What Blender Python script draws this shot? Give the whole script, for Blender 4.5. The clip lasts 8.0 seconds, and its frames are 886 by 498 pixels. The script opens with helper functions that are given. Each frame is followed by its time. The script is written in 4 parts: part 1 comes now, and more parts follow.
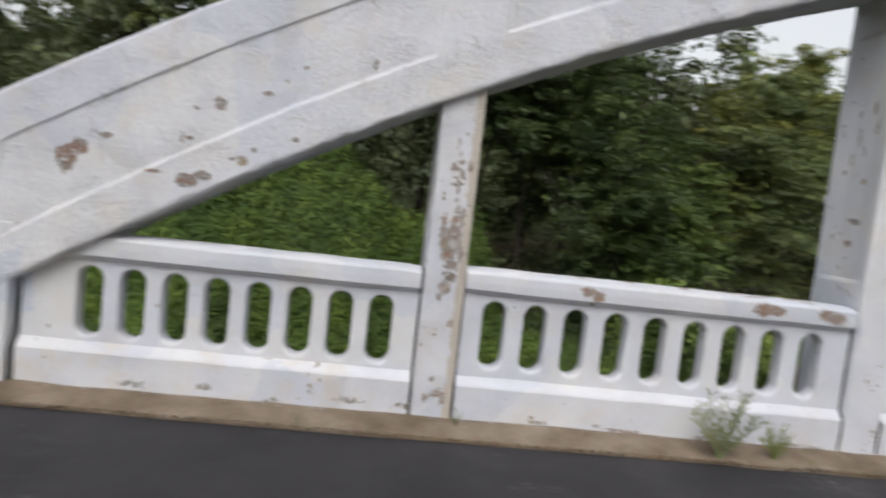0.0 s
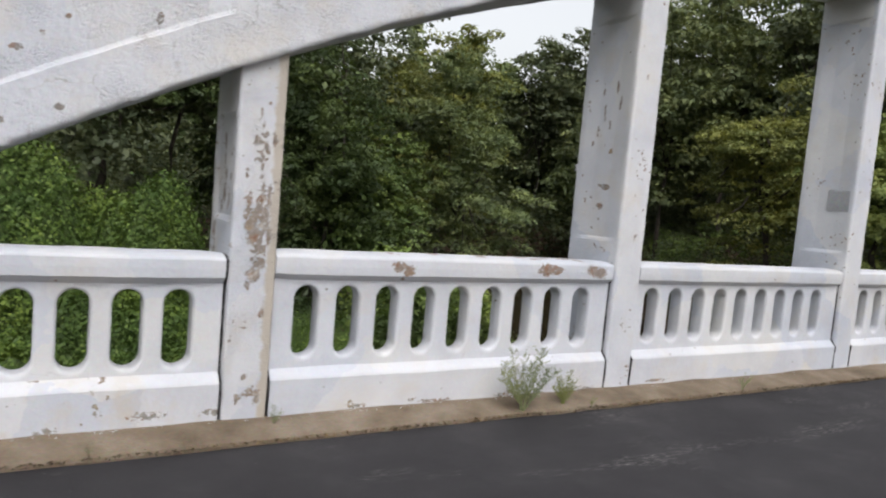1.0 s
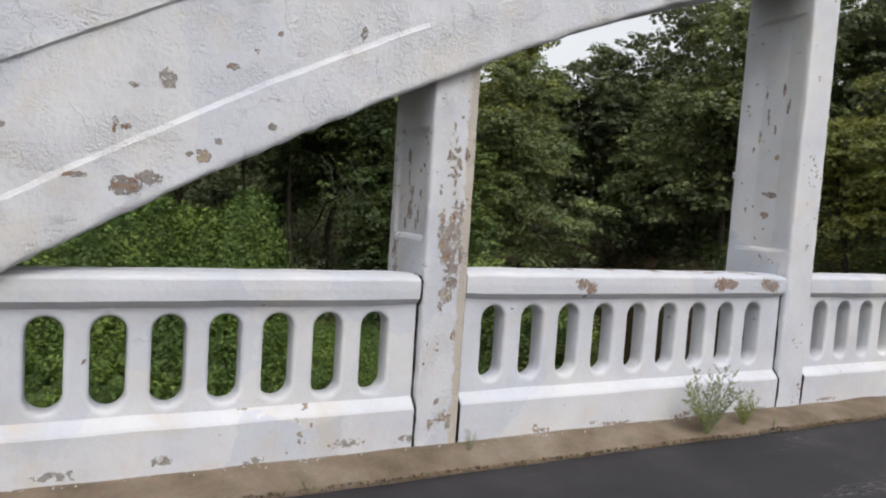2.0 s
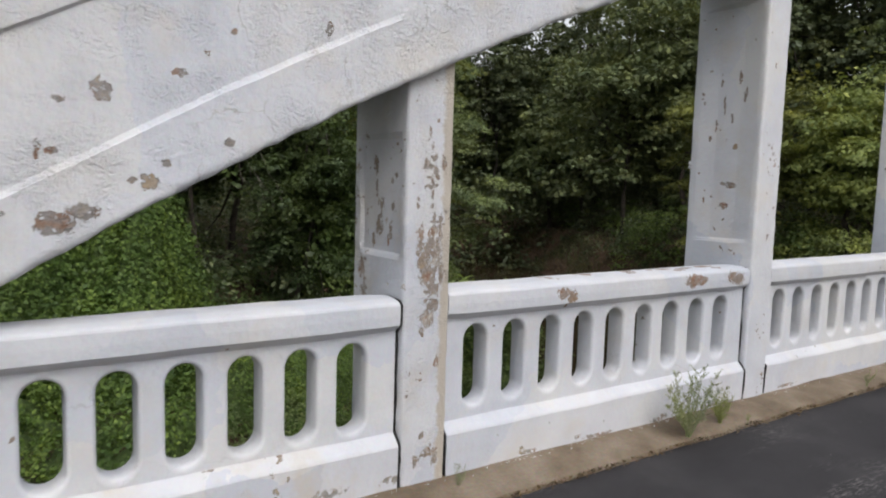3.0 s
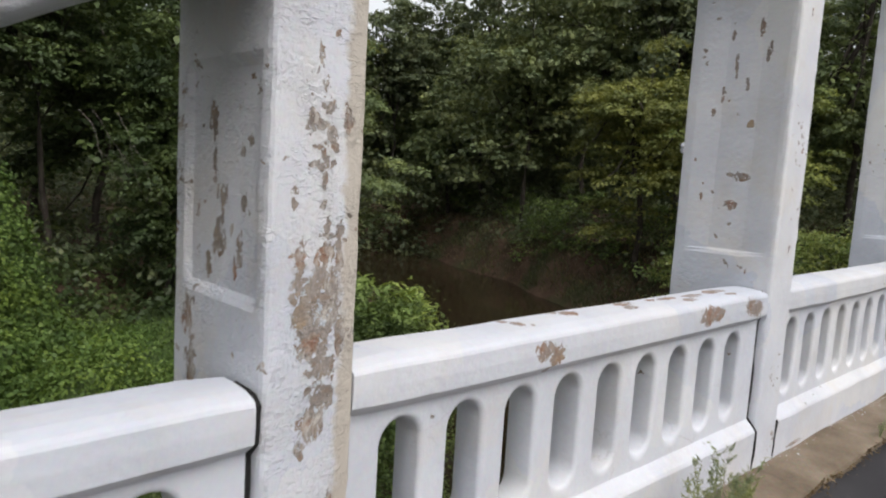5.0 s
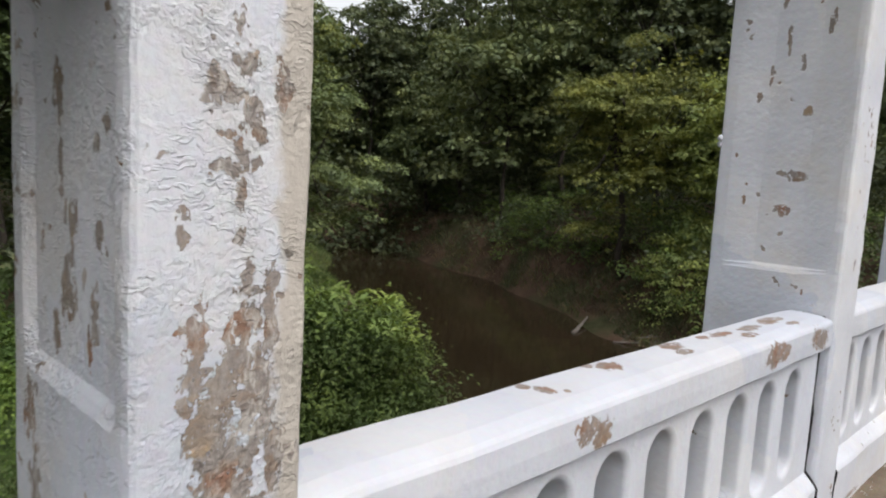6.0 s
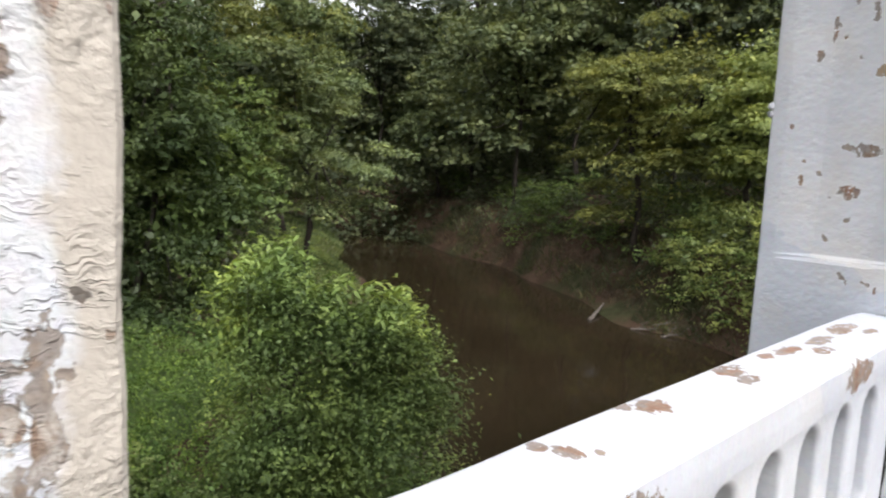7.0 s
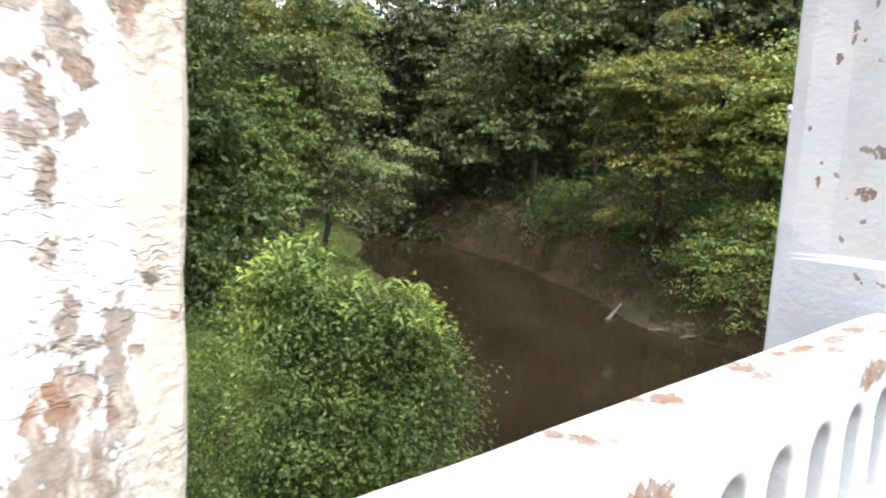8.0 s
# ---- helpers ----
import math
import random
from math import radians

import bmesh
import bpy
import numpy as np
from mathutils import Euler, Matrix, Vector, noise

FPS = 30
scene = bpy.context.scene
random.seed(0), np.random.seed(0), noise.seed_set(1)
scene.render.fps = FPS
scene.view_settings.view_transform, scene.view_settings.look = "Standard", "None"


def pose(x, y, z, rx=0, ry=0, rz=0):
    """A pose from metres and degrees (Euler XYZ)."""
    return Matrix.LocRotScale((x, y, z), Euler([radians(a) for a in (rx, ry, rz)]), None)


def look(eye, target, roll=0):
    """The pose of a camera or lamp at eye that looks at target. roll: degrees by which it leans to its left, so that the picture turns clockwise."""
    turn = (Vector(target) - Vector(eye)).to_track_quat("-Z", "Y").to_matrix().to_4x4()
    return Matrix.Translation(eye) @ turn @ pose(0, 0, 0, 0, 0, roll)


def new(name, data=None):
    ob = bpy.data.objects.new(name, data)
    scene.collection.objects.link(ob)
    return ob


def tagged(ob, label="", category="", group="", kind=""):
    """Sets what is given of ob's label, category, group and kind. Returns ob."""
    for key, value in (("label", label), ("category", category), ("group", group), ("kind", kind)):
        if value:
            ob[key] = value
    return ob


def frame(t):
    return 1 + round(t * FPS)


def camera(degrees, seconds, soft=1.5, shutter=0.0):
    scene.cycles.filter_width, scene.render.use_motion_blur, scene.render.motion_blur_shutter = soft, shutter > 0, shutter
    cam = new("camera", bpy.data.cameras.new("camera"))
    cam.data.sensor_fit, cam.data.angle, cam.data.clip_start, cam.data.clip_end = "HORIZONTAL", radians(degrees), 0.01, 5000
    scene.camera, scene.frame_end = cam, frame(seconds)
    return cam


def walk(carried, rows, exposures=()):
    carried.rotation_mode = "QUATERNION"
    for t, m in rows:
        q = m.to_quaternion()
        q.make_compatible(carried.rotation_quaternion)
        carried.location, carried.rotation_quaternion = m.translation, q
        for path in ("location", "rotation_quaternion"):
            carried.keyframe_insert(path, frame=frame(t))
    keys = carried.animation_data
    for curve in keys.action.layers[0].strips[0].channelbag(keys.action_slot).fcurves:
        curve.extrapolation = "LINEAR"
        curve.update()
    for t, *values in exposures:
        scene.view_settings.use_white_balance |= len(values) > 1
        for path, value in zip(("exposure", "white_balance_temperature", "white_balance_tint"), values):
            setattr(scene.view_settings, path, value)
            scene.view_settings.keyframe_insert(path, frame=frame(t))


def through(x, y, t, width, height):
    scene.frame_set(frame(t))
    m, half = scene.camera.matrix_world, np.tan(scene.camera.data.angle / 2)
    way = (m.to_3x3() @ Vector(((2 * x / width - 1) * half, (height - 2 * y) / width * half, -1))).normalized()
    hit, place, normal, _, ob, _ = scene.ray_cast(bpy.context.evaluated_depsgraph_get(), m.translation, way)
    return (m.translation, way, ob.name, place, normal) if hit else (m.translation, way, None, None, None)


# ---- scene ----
cam = camera(64.1, 8.0, soft=2.0, shutter=0.35)
PATH = [
    (0, (-0.514, -4.201, 1.436), (-0.345, -2.215, 1.271), 6.5),
    (0.5, (-0.785, -3.995, 1.414), (-0.007, -2.16, 1.244), 6.0),
    (1, (-1.169, -3.783, 1.39), (-0.16, -2.064, 1.23), 5.0),
    (1.5, (-1.519, -3.52, 1.374), (-0.581, -1.765, 1.168), 5.6),
    (1.7, (-1.643, -3.408, 1.345), (-0.789, -1.605, 1.196), 3.9),
    (2.8, (-1.989, -2.856, 1.477), (-0.868, -1.21, 1.291), 2.4),
    (3, (-1.936, -2.736, 1.507), (-0.803, -1.1, 1.314), 1.7),
    (3.5, (-1.774, -2.397, 1.513), (-0.539, -0.834, 1.328), 1.0),
    (4, (-1.562, -2.078, 1.528), (-0.213, -0.614, 1.332), 2.0),
    (4.5, (-1.281, -1.737, 1.514), (0.064, -0.277, 1.273), 3.0),
    (4.7, (-1.185, -1.595, 1.485), (0.166, -0.139, 1.249), 3.3),
    (5.8, (-0.642, -0.936, 1.501), (0.756, 0.478, 1.283), 3.1),
    (6, (-0.575, -0.842, 1.493), (0.833, 0.559, 1.261), 3.2),
    (6.5, (-0.423, -0.647, 1.499), (1.029, 0.706, 1.248), 2.5),
    (7, (-0.194, -0.541, 1.473), (1.184, 0.882, 1.2), 2.3),
    (7.5, (-0.122, -0.512, 1.463), (1.175, 0.984, 1.179), 1.9),
    (8, (-0.242, -0.578, 1.476), (1.1, 0.879, 1.196), 2.7),
]
EXPOSURES = [(0, -0.05, 6380, 11.5), (0.8, 0.11, 6380, 11.5), (1.5, 0.07, 6380, 11.5), (3.0, -0.03, 6380, 11.5), (3.5, 0.0, 6380, 11.5), (4.5, 0.1, 6380, 11.5), (6.0, 0.17, 6380, 11.5), (6.5, 0.28, 6380, 11.5), (7.0, 0.73, 6380, 11.5), (7.5, 1.14, 6380, 11.5), (8.0, 1.36, 6380, 11.5)]
walk(cam, [(t, look(eye, target, roll)) for t, eye, target, roll in PATH], EXPOSURES)

# ---- world, sun, exposure ----
world = bpy.data.worlds.new("overcast_sky")
scene.world = world
world.use_nodes = True
wn, wl = world.node_tree.nodes, world.node_tree.links
sky = wn.new("ShaderNodeTexSky")
sky.sky_type, sky.sun_disc = "NISHITA", False
sky.sun_elevation, sky.sun_rotation = radians(48), radians(193)
sky.air_density, sky.dust_density, sky.ozone_density = 1.6, 4.0, 1.0
veil = wn.new("ShaderNodeHueSaturation")
veil.inputs["Saturation"].default_value = 0.16
wl.new(sky.outputs[0], veil.inputs["Color"])
wl.new(veil.outputs[0], wn["Background"].inputs["Color"])
wn["Background"].inputs["Strength"].default_value = 0.2
sun = new("sun", bpy.data.lights.new("sun", "SUN"))
sun.data.energy, sun.data.angle, sun.data.color = 0.6, radians(25), (1.0, 0.96, 0.9)
sun.matrix_world = look((-4.7, -19.5, 22), (0, 0, 0))


# ---- materials ----
def material(name):
    m = bpy.data.materials.new(name)
    m.use_nodes = True
    return m, m.node_tree.nodes, m.node_tree.links, m.node_tree.nodes["Principled BSDF"]


def noise_node(nt, scale, detail=4, rough=0.55, vec=None):
    n = nt.nodes.new("ShaderNodeTexNoise")
    n.inputs["Scale"].default_value, n.inputs["Detail"].default_value, n.inputs["Roughness"].default_value = scale, detail, rough
    if vec:
        nt.links.new(vec, n.inputs["Vector"])
    return n


def ramp(nt, fac, stops):
    r = nt.nodes.new("ShaderNodeValToRGB")
    e = r.color_ramp.elements
    while len(e) < len(stops):
        e.new(0.5)
    for el, (p, c) in zip(e, stops):
        el.position = p
        el.color = (c, c, c, 1) if isinstance(c, (int, float)) else (*c, 1)
    nt.links.new(fac, r.inputs[0])
    return r


def mix(nt, fac, a, b, kind="MIX"):
    n = nt.nodes.new("ShaderNodeMix")
    n.data_type, n.blend_type = "RGBA", kind
    for sock, v in ((n.inputs[0], fac), (n.inputs[6], a), (n.inputs[7], b)):
        if isinstance(v, (int, float)):
            sock.default_value = v
        elif isinstance(v, tuple):
            sock.default_value = (*v, 1)
        else:
            nt.links.new(v, sock)
    return n.outputs[2]


def calc(nt, op, a, b=0.0):
    n = nt.nodes.new("ShaderNodeMath")
    n.operation = op
    for sock, v in ((n.inputs[0], a), (n.inputs[1], b)):
        if isinstance(v, (int, float)):
            sock.default_value = v
        else:
            nt.links.new(v, sock)
    return n.outputs[0]


def bump(nt, bsdf, height, strength, distance, normal=None):
    b = nt.nodes.new("ShaderNodeBump")
    b.inputs["Strength"].default_value, b.inputs["Distance"].default_value = strength, distance
    nt.links.new(height, b.inputs["Height"])
    if normal:
        nt.links.new(normal, b.inputs["Normal"])
    if bsdf:
        nt.links.new(b.outputs[0], bsdf.inputs["Normal"])
    return b.outputs[0]


def place_node(nt):
    return nt.nodes.new("ShaderNodeNewGeometry").outputs["Position"]


def warped(nt, vec, colour, amount):
    """A place moved to and fro by a noise colour."""
    push = nt.nodes.new("ShaderNodeVectorMath")
    push.operation = "MULTIPLY_ADD"
    nt.links.new(colour, push.inputs[0])
    push.inputs[1].default_value = (amount, amount, amount)
    nt.links.new(vec, push.inputs[2])
    back = nt.nodes.new("ShaderNodeVectorMath")
    back.operation = "ADD"
    nt.links.new(push.outputs[0], back.inputs[0])
    back.inputs[1].default_value = (-amount / 2, -amount / 2, -amount / 2)
    return back.outputs[0]


def coarse_pieces(nt, vec, size):
    """The middle of the angular flake that a place lies in, scaled so that noise gives each flake its own value."""
    cell = nt.nodes.new("ShaderNodeTexVoronoi")
    cell.inputs["Scale"].default_value = size
    nt.links.new(vec, cell.inputs["Vector"])
    wide = nt.nodes.new("ShaderNodeVectorMath")
    wide.operation = "SCALE"
    wide.inputs["Scale"].default_value = 60.0
    nt.links.new(cell.outputs["Position"], wide.inputs[0])
    return wide.outputs[0]


def painted(name, chips=(), peel=0.0, stain=0.25, relief=0.5, strip=None, blisters=0.35, flake_size=70, left_share=0.585, cracks=0.0, under=(0.75, 0.72, 0.72), lumps=1.0, stain_from=0.5, scraped=0.0, curl=0.25, ragged=2.4):
    """White lime paint on cast concrete. chips: (x, y, z, half sizes) of flaked-off spots; peel: share of small flakes all over."""
    m, n, l, b = material(name)
    nt = m.node_tree
    pos = place_node(nt)
    # flaked spots with ragged edges, torn at two scales and a little along the height
    tall = nt.nodes.new("ShaderNodeMapping")
    tall.inputs["Scale"].default_value = (1.0, 1.0, 0.62)
    l.new(pos, tall.inputs["Vector"])
    shift = warped(nt, pos, noise_node(nt, 30, 3, 0.6, tall.outputs[0]).outputs["Color"], 0.034)
    torn = warped(nt, shift, noise_node(nt, 110, 3, 0.6, pos).outputs["Color"], 0.008)
    piece = nt.nodes.new("ShaderNodeTexVoronoi")
    piece.inputs["Scale"].default_value = flake_size
    l.new(torn, piece.inputs["Vector"])
    gone = None
    for x, y, z, sx, sy, sz in chips:
        d = nt.nodes.new("ShaderNodeVectorMath")
        d.operation = "SUBTRACT"
        l.new(torn, d.inputs[0])
        d.inputs[1].default_value = (x, y, z)
        s = nt.nodes.new("ShaderNodeVectorMath")
        s.operation = "DIVIDE"
        l.new(d.outputs[0], s.inputs[0])
        s.inputs[1].default_value = (sx, sy, sz)
        q = nt.nodes.new("ShaderNodeVectorMath")
        q.operation = "LENGTH"
        l.new(s.outputs[0], q.inputs[0])
        gone = q.outputs["Value"] if gone is None else calc(nt, "MINIMUM", gone, q.outputs["Value"])
    if gone is not None:
        fray = calc(nt, "MULTIPLY", calc(nt, "ADD", noise_node(nt, 48, 6, 0.72, tall.outputs[0]).outputs["Fac"], -0.46), ragged)
        chunk = calc(nt, "MULTIPLY", calc(nt, "ADD", noise_node(nt, 1.0, 0, 0.5, coarse_pieces(nt, torn, flake_size * 0.8)).outputs["Fac"], -0.5), ragged * 0.5)
        gone = calc(nt, "ADD", gone, calc(nt, "ADD", fray, chunk))
    small = noise_node(nt, 17, 6, 0.7, piece.outputs["Position"])
    drift = calc(nt, "MULTIPLY", calc(nt, "ADD", noise_node(nt, 3.1, 3, 0.5, pos).outputs["Fac"], -0.5), 0.45)
    small_at = calc(nt, "ADD", small.outputs["Fac"], drift)
    flake = ramp(nt, small_at, [(0.0, 0), (max(0.0, 0.70 - peel), 0), (min(1.0, 0.705 - peel), 1), (1.0, 1)]).outputs[0]
    if gone is not None:
        spot = ramp(nt, gone, [(0.0, 1), (0.97, 1), (1.0, 0)]).outputs[0]
        # paint curls up round a spot
        rim = calc(nt, "MULTIPLY", ramp(nt, gone, [(0.97, 0), (1.02, 1), (1.3, 0)]).outputs[0], curl)
        # islands of paint left inside a spot
        left = ramp(nt, noise_node(nt, 42, 4, 0.6, pos).outputs["Fac"], [(0.0, 1), (left_share, 1), (left_share + 0.015, 0), (1.0, 0)]).outputs[0]
        bare = calc(nt, "MAXIMUM", calc(nt, "MULTIPLY", spot, left), flake)
    else:
        bare = flake
    # paint: slightly cool white, with grey and ochre weathering
    grime = noise_node(nt, 2.3, 6, 0.6, pos)
    white = ramp(nt, grime.outputs["Fac"], [(0.25, (0.57, 0.58, 0.62)), (0.5, (0.67, 0.68, 0.715)), (0.75, (0.73, 0.73, 0.745))]).outputs[0]
    # coats of paint of slightly different age, in soft-edged fields
    coat = nt.nodes.new("ShaderNodeTexVoronoi")
    coat.inputs["Scale"].default_value = 1.9
    soft = nt.nodes.new("ShaderNodeVectorMath")
    soft.operation = "MULTIPLY_ADD"
    l.new(noise_node(nt, 5, 5, 0.6, pos).outputs["Color"], soft.inputs[0])
    soft.inputs[1].default_value = (0.22, 0.22, 0.22)
    l.new(pos, soft.inputs[2])
    l.new(soft.outputs[0], coat.inputs["Vector"])
    tone = ramp(nt, coat.outputs["Color"], [(0.15, (0.82, 0.85, 0.905)), (0.5, (0.98, 0.98, 0.99)), (0.85, (1.0, 0.985, 0.945))]).outputs[0]
    white = mix(nt, 0.8, white, tone, "MULTIPLY")
    if cracks:
        net = nt.nodes.new("ShaderNodeTexVoronoi")
        net.feature = "DISTANCE_TO_EDGE"
        net.inputs["Scale"].default_value = 2.3
        l.new(soft.outputs[0], net.inputs["Vector"])
        line = ramp(nt, net.outputs["Distance"], [(0.0, 1), (0.004, 0.7), (0.009, 0)]).outputs[0]
        some = ramp(nt, noise_node(nt, 1.7, 4, 0.6, pos).outputs["Fac"], [(0.52, 0), (0.64, cracks)]).outputs[0]
        crack = calc(nt, "MULTIPLY", line, some)
        white = mix(nt, crack, white, (0.30, 0.29, 0.28))
    fine = noise_node(nt, 55, 4, 0.6, pos)
    white = mix(nt, 0.14, white, fine.outputs["Color"], "OVERLAY")
    ochre = ramp(nt, noise_node(nt, 3.7, 6, 0.65, pos).outputs["Fac"], [(stain_from, 0), (stain_from + 0.22, stain)]).outputs[0]
    white = mix(nt, ochre, white, (0.62, 0.55, 0.45))
    if strip is not None:
        sep = nt.nodes.new("ShaderNodeSeparateXYZ")
        l.new(shift, sep.inputs[0])
        band = ramp(nt, sep.outputs[0], [(0.0, 0), (0.001, 0), (0.02, 0.95)])
        band_in = calc(nt, "ADD", calc(nt, "ADD", sep.outputs[0], -strip), calc(nt, "MULTIPLY", calc(nt, "ADD", noise_node(nt, 9, 5, 0.65, pos).outputs["Fac"], -0.5), 0.10))
        l.new(band_in, band.inputs[0])
        white = mix(nt, band.outputs[0], white, (0.53, 0.475, 0.405))
    raw = ramp(nt, noise_node(nt, 13, 6, 0.65, pos).outputs["Fac"], [(0.32, (0.27, 0.16, 0.11)), (0.43, (0.36, 0.28, 0.21)), (0.5, (0.34, 0.31, 0.28)), (0.58, (0.40, 0.36, 0.32)), (0.68, (0.47, 0.39, 0.29))]).outputs[0]
    rust = ramp(nt, noise_node(nt, 6.5, 4, 0.6, shift).outputs["Fac"], [(0.34, (1.1, 0.86, 0.78)), (0.46, (0.97, 0.97, 0.99)), (0.56, (0.97, 0.97, 0.99)), (0.66, (1.06, 0.94, 0.78))]).outputs[0]
    raw = mix(nt, 1.0, mix(nt, 1.0, raw, rust, "MULTIPLY"), under, "MULTIPLY")
    raw = mix(nt, 0.75, raw, noise_node(nt, 85, 5, 0.75, shift).outputs["Fac"], "OVERLAY")
    if scraped:
        # half-scraped paint in streaks down the bare patches
        down = nt.nodes.new("ShaderNodeMapping")
        down.inputs["Scale"].default_value = (1.0, 1.0, 0.3)
        down.inputs["Rotation"].default_value = (0.0, radians(14), 0.0)
        l.new(shift, down.inputs["Vector"])
        streak = ramp(nt, noise_node(nt, 52, 6, 0.75, down.outputs[0]).outputs["Fac"], [(0.47, 0), (0.6, scraped)]).outputs[0]
        field = ramp(nt, noise_node(nt, 9, 3, 0.5, pos).outputs["Fac"], [(0.4, 0.12), (0.58, 1)]).outputs[0]
        raw = mix(nt, calc(nt, "MULTIPLY", streak, field), raw, (0.60, 0.56, 0.51))
    l.new(mix(nt, bare, white, raw), b.inputs["Base Color"])
    b.inputs["Roughness"].default_value = 0.62
    b.inputs["Specular IOR Level"].default_value = 0.3
    h = calc(nt, "ADD", calc(nt, "MULTIPLY", bare, -0.9), calc(nt, "MULTIPLY", noise_node(nt, 30, 6, 0.6, pos).outputs["Fac"], 0.6))
    wavy = noise_node(nt, 6, 3, 0.5, pos)
    h = calc(nt, "ADD", h, calc(nt, "MULTIPLY", wavy.outputs["Fac"], lumps))
    blister = nt.nodes.new("ShaderNodeMapping")
    blister.inputs["Scale"].default_value = (46, 46, 54)
    l.new(pos, blister.inputs["Vector"])
    wr = noise_node(nt, 1.0, 5, 0.6, blister.outputs[0])
    here = ramp(nt, noise_node(nt, 7, 3, 0.5, pos).outputs["Fac"], [(0.42, 0.05), (0.62, blisters)]).outputs[0]
    h = calc(nt, "ADD", h, calc(nt, "MULTIPLY", calc(nt, "ADD", wr.outputs["Fac"], -0.5), here))
    if blisters > 0.7:
        # crumbled layers of old paint
        crumb = noise_node(nt, 85, 4, 0.55, shift)
        h = calc(nt, "ADD", h, calc(nt, "MULTIPLY", calc(nt, "ADD", crumb.outputs["Fac"], -0.5), calc(nt, "MULTIPLY", here, 1.15)))
    if scraped:
        # crinkled coats: short level ridges that come and go
        level = nt.nodes.new("ShaderNodeMapping")
        level.inputs["Scale"].default_value = (26, 26, 95)
        l.new(shift, level.inputs["Vector"])
        ridge = ramp(nt, noise_node(nt, 1.0, 3, 0.5, level.outputs[0]).outputs["Fac"], [(0.5, 0), (0.56, 1), (0.66, 0)]).outputs[0]
        where = ramp(nt, noise_node(nt, 8, 3, 0.5, pos).outputs["Fac"], [(0.48, 0), (0.62, 0.34)]).outputs[0]
        h = calc(nt, "ADD", h, calc(nt, "MULTIPLY", ridge, where))
    if gone is not None:
        h = calc(nt, "ADD", h, rim)
    bump(nt, b, h, relief, 0.009)
    return m


def speckled(name, stops, scale, rough, fine_scale, relief, distance, metal=0.0):
    m, n, l, b = material(name)
    nt = m.node_tree
    pos = place_node(nt)
    big = noise_node(nt, scale, 6, 0.6, pos)
    fine = noise_node(nt, fine_scale, 4, 0.6, pos)
    c = ramp(nt, big.outputs["Fac"], stops).outputs[0]
    c = mix(nt, 0.35, c, fine.outputs["Color"], "OVERLAY")
    l.new(c, b.inputs["Base Color"])
    b.inputs["Roughness"].default_value = rough
    b.inputs["Specular IOR Level"].default_value = 0.3
    h = calc(nt, "ADD", calc(nt, "MULTIPLY", fine.outputs["Fac"], 0.5), big.outputs["Fac"])
    bump(nt, b, h, relief, distance)
    return m


def leafy(name, dark, light, tip, through=0.27):
    m, n, l, b = material(name)
    nt = m.node_tree
    geo = nt.nodes.new("ShaderNodeNewGeometry")
    big = noise_node(nt, 0.35, 3, 0.5, geo.outputs["Position"])
    c = ramp(nt, geo.outputs["Random Per Island"], [(0.0, dark), (0.7, light), (1.0, tip)]).outputs[0]
    patch = ramp(nt, big.outputs["Fac"], [(0.35, 0.75), (0.65, 1.15)]).outputs[0]
    c = mix(nt, 1.0, c, patch, "MULTIPLY")
    bough = noise_node(nt, 1.1, 3, 0.55, geo.outputs["Position"])
    c = mix(nt, 1.0, c, ramp(nt, bough.outputs["Fac"], [(0.36, (0.66, 0.72, 0.78)), (0.52, (1.0, 1.0, 1.0)), (0.66, (1.38, 1.28, 1.1))]).outputs[0], "MULTIPLY")
    l.new(c, b.inputs["Base Color"])
    b.inputs["Roughness"].default_value = 0.5
    b.inputs["Specular IOR Level"].default_value = 0.27
    t = nt.nodes.new("ShaderNodeBsdfTranslucent")
    l.new(mix(nt, 1.0, c, (1.2, 1.15, 0.72), "MULTIPLY"), t.inputs["Color"])
    s = nt.nodes.new("ShaderNodeMixShader")
    s.inputs[0].default_value = through
    l.new(b.outputs[0], s.inputs[1])
    l.new(t.outputs[0], s.inputs[2])
    l.new(s.outputs[0], n["Material Output"].inputs["Surface"])
    return m


# flaked spots on the cap: (x, z, half sizes) on its front, (x, y, half sizes) on its top
CAP_FRONT = [(0.765, 0.918, 0.062, 0.034), (0.825, 0.895, 0.042, 0.042), (0.80, 0.842, 0.014, 0.018), (1.885, 0.92, 0.075, 0.046), (1.965, 0.922, 0.065, 0.036), (2.315, 0.925, 0.062, 0.044), (2.38, 0.905, 0.06, 0.042)]
CAP_TOP = [(0.715, 0.15, 0.018, 0.022), (0.74, 0.105, 0.026, 0.028), (0.787, 0.073, 0.014, 0.012), (1.0, 0.17, 0.035, 0.025), (1.045, 0.13, 0.045, 0.035), (1.42, 0.14, 0.055, 0.04), (1.40, 0.085, 0.045, 0.02), (1.63, 0.14, 0.04, 0.02), (1.73, 0.125, 0.06, 0.028), (1.83, 0.07, 0.06, 0.02), (1.92, 0.11, 0.07, 0.028), (2.15, 0.12, 0.11, 0.03), (2.2, 0.06, 0.05, 0.015)]
CAP_CHIPS = [(x, 0.0, z, sx, 0.04, sz) for x, z, sx, sz in CAP_FRONT] + [(x, y, 0.99, sx, sy, 0.04) for x, y, sx, sy in CAP_TOP]
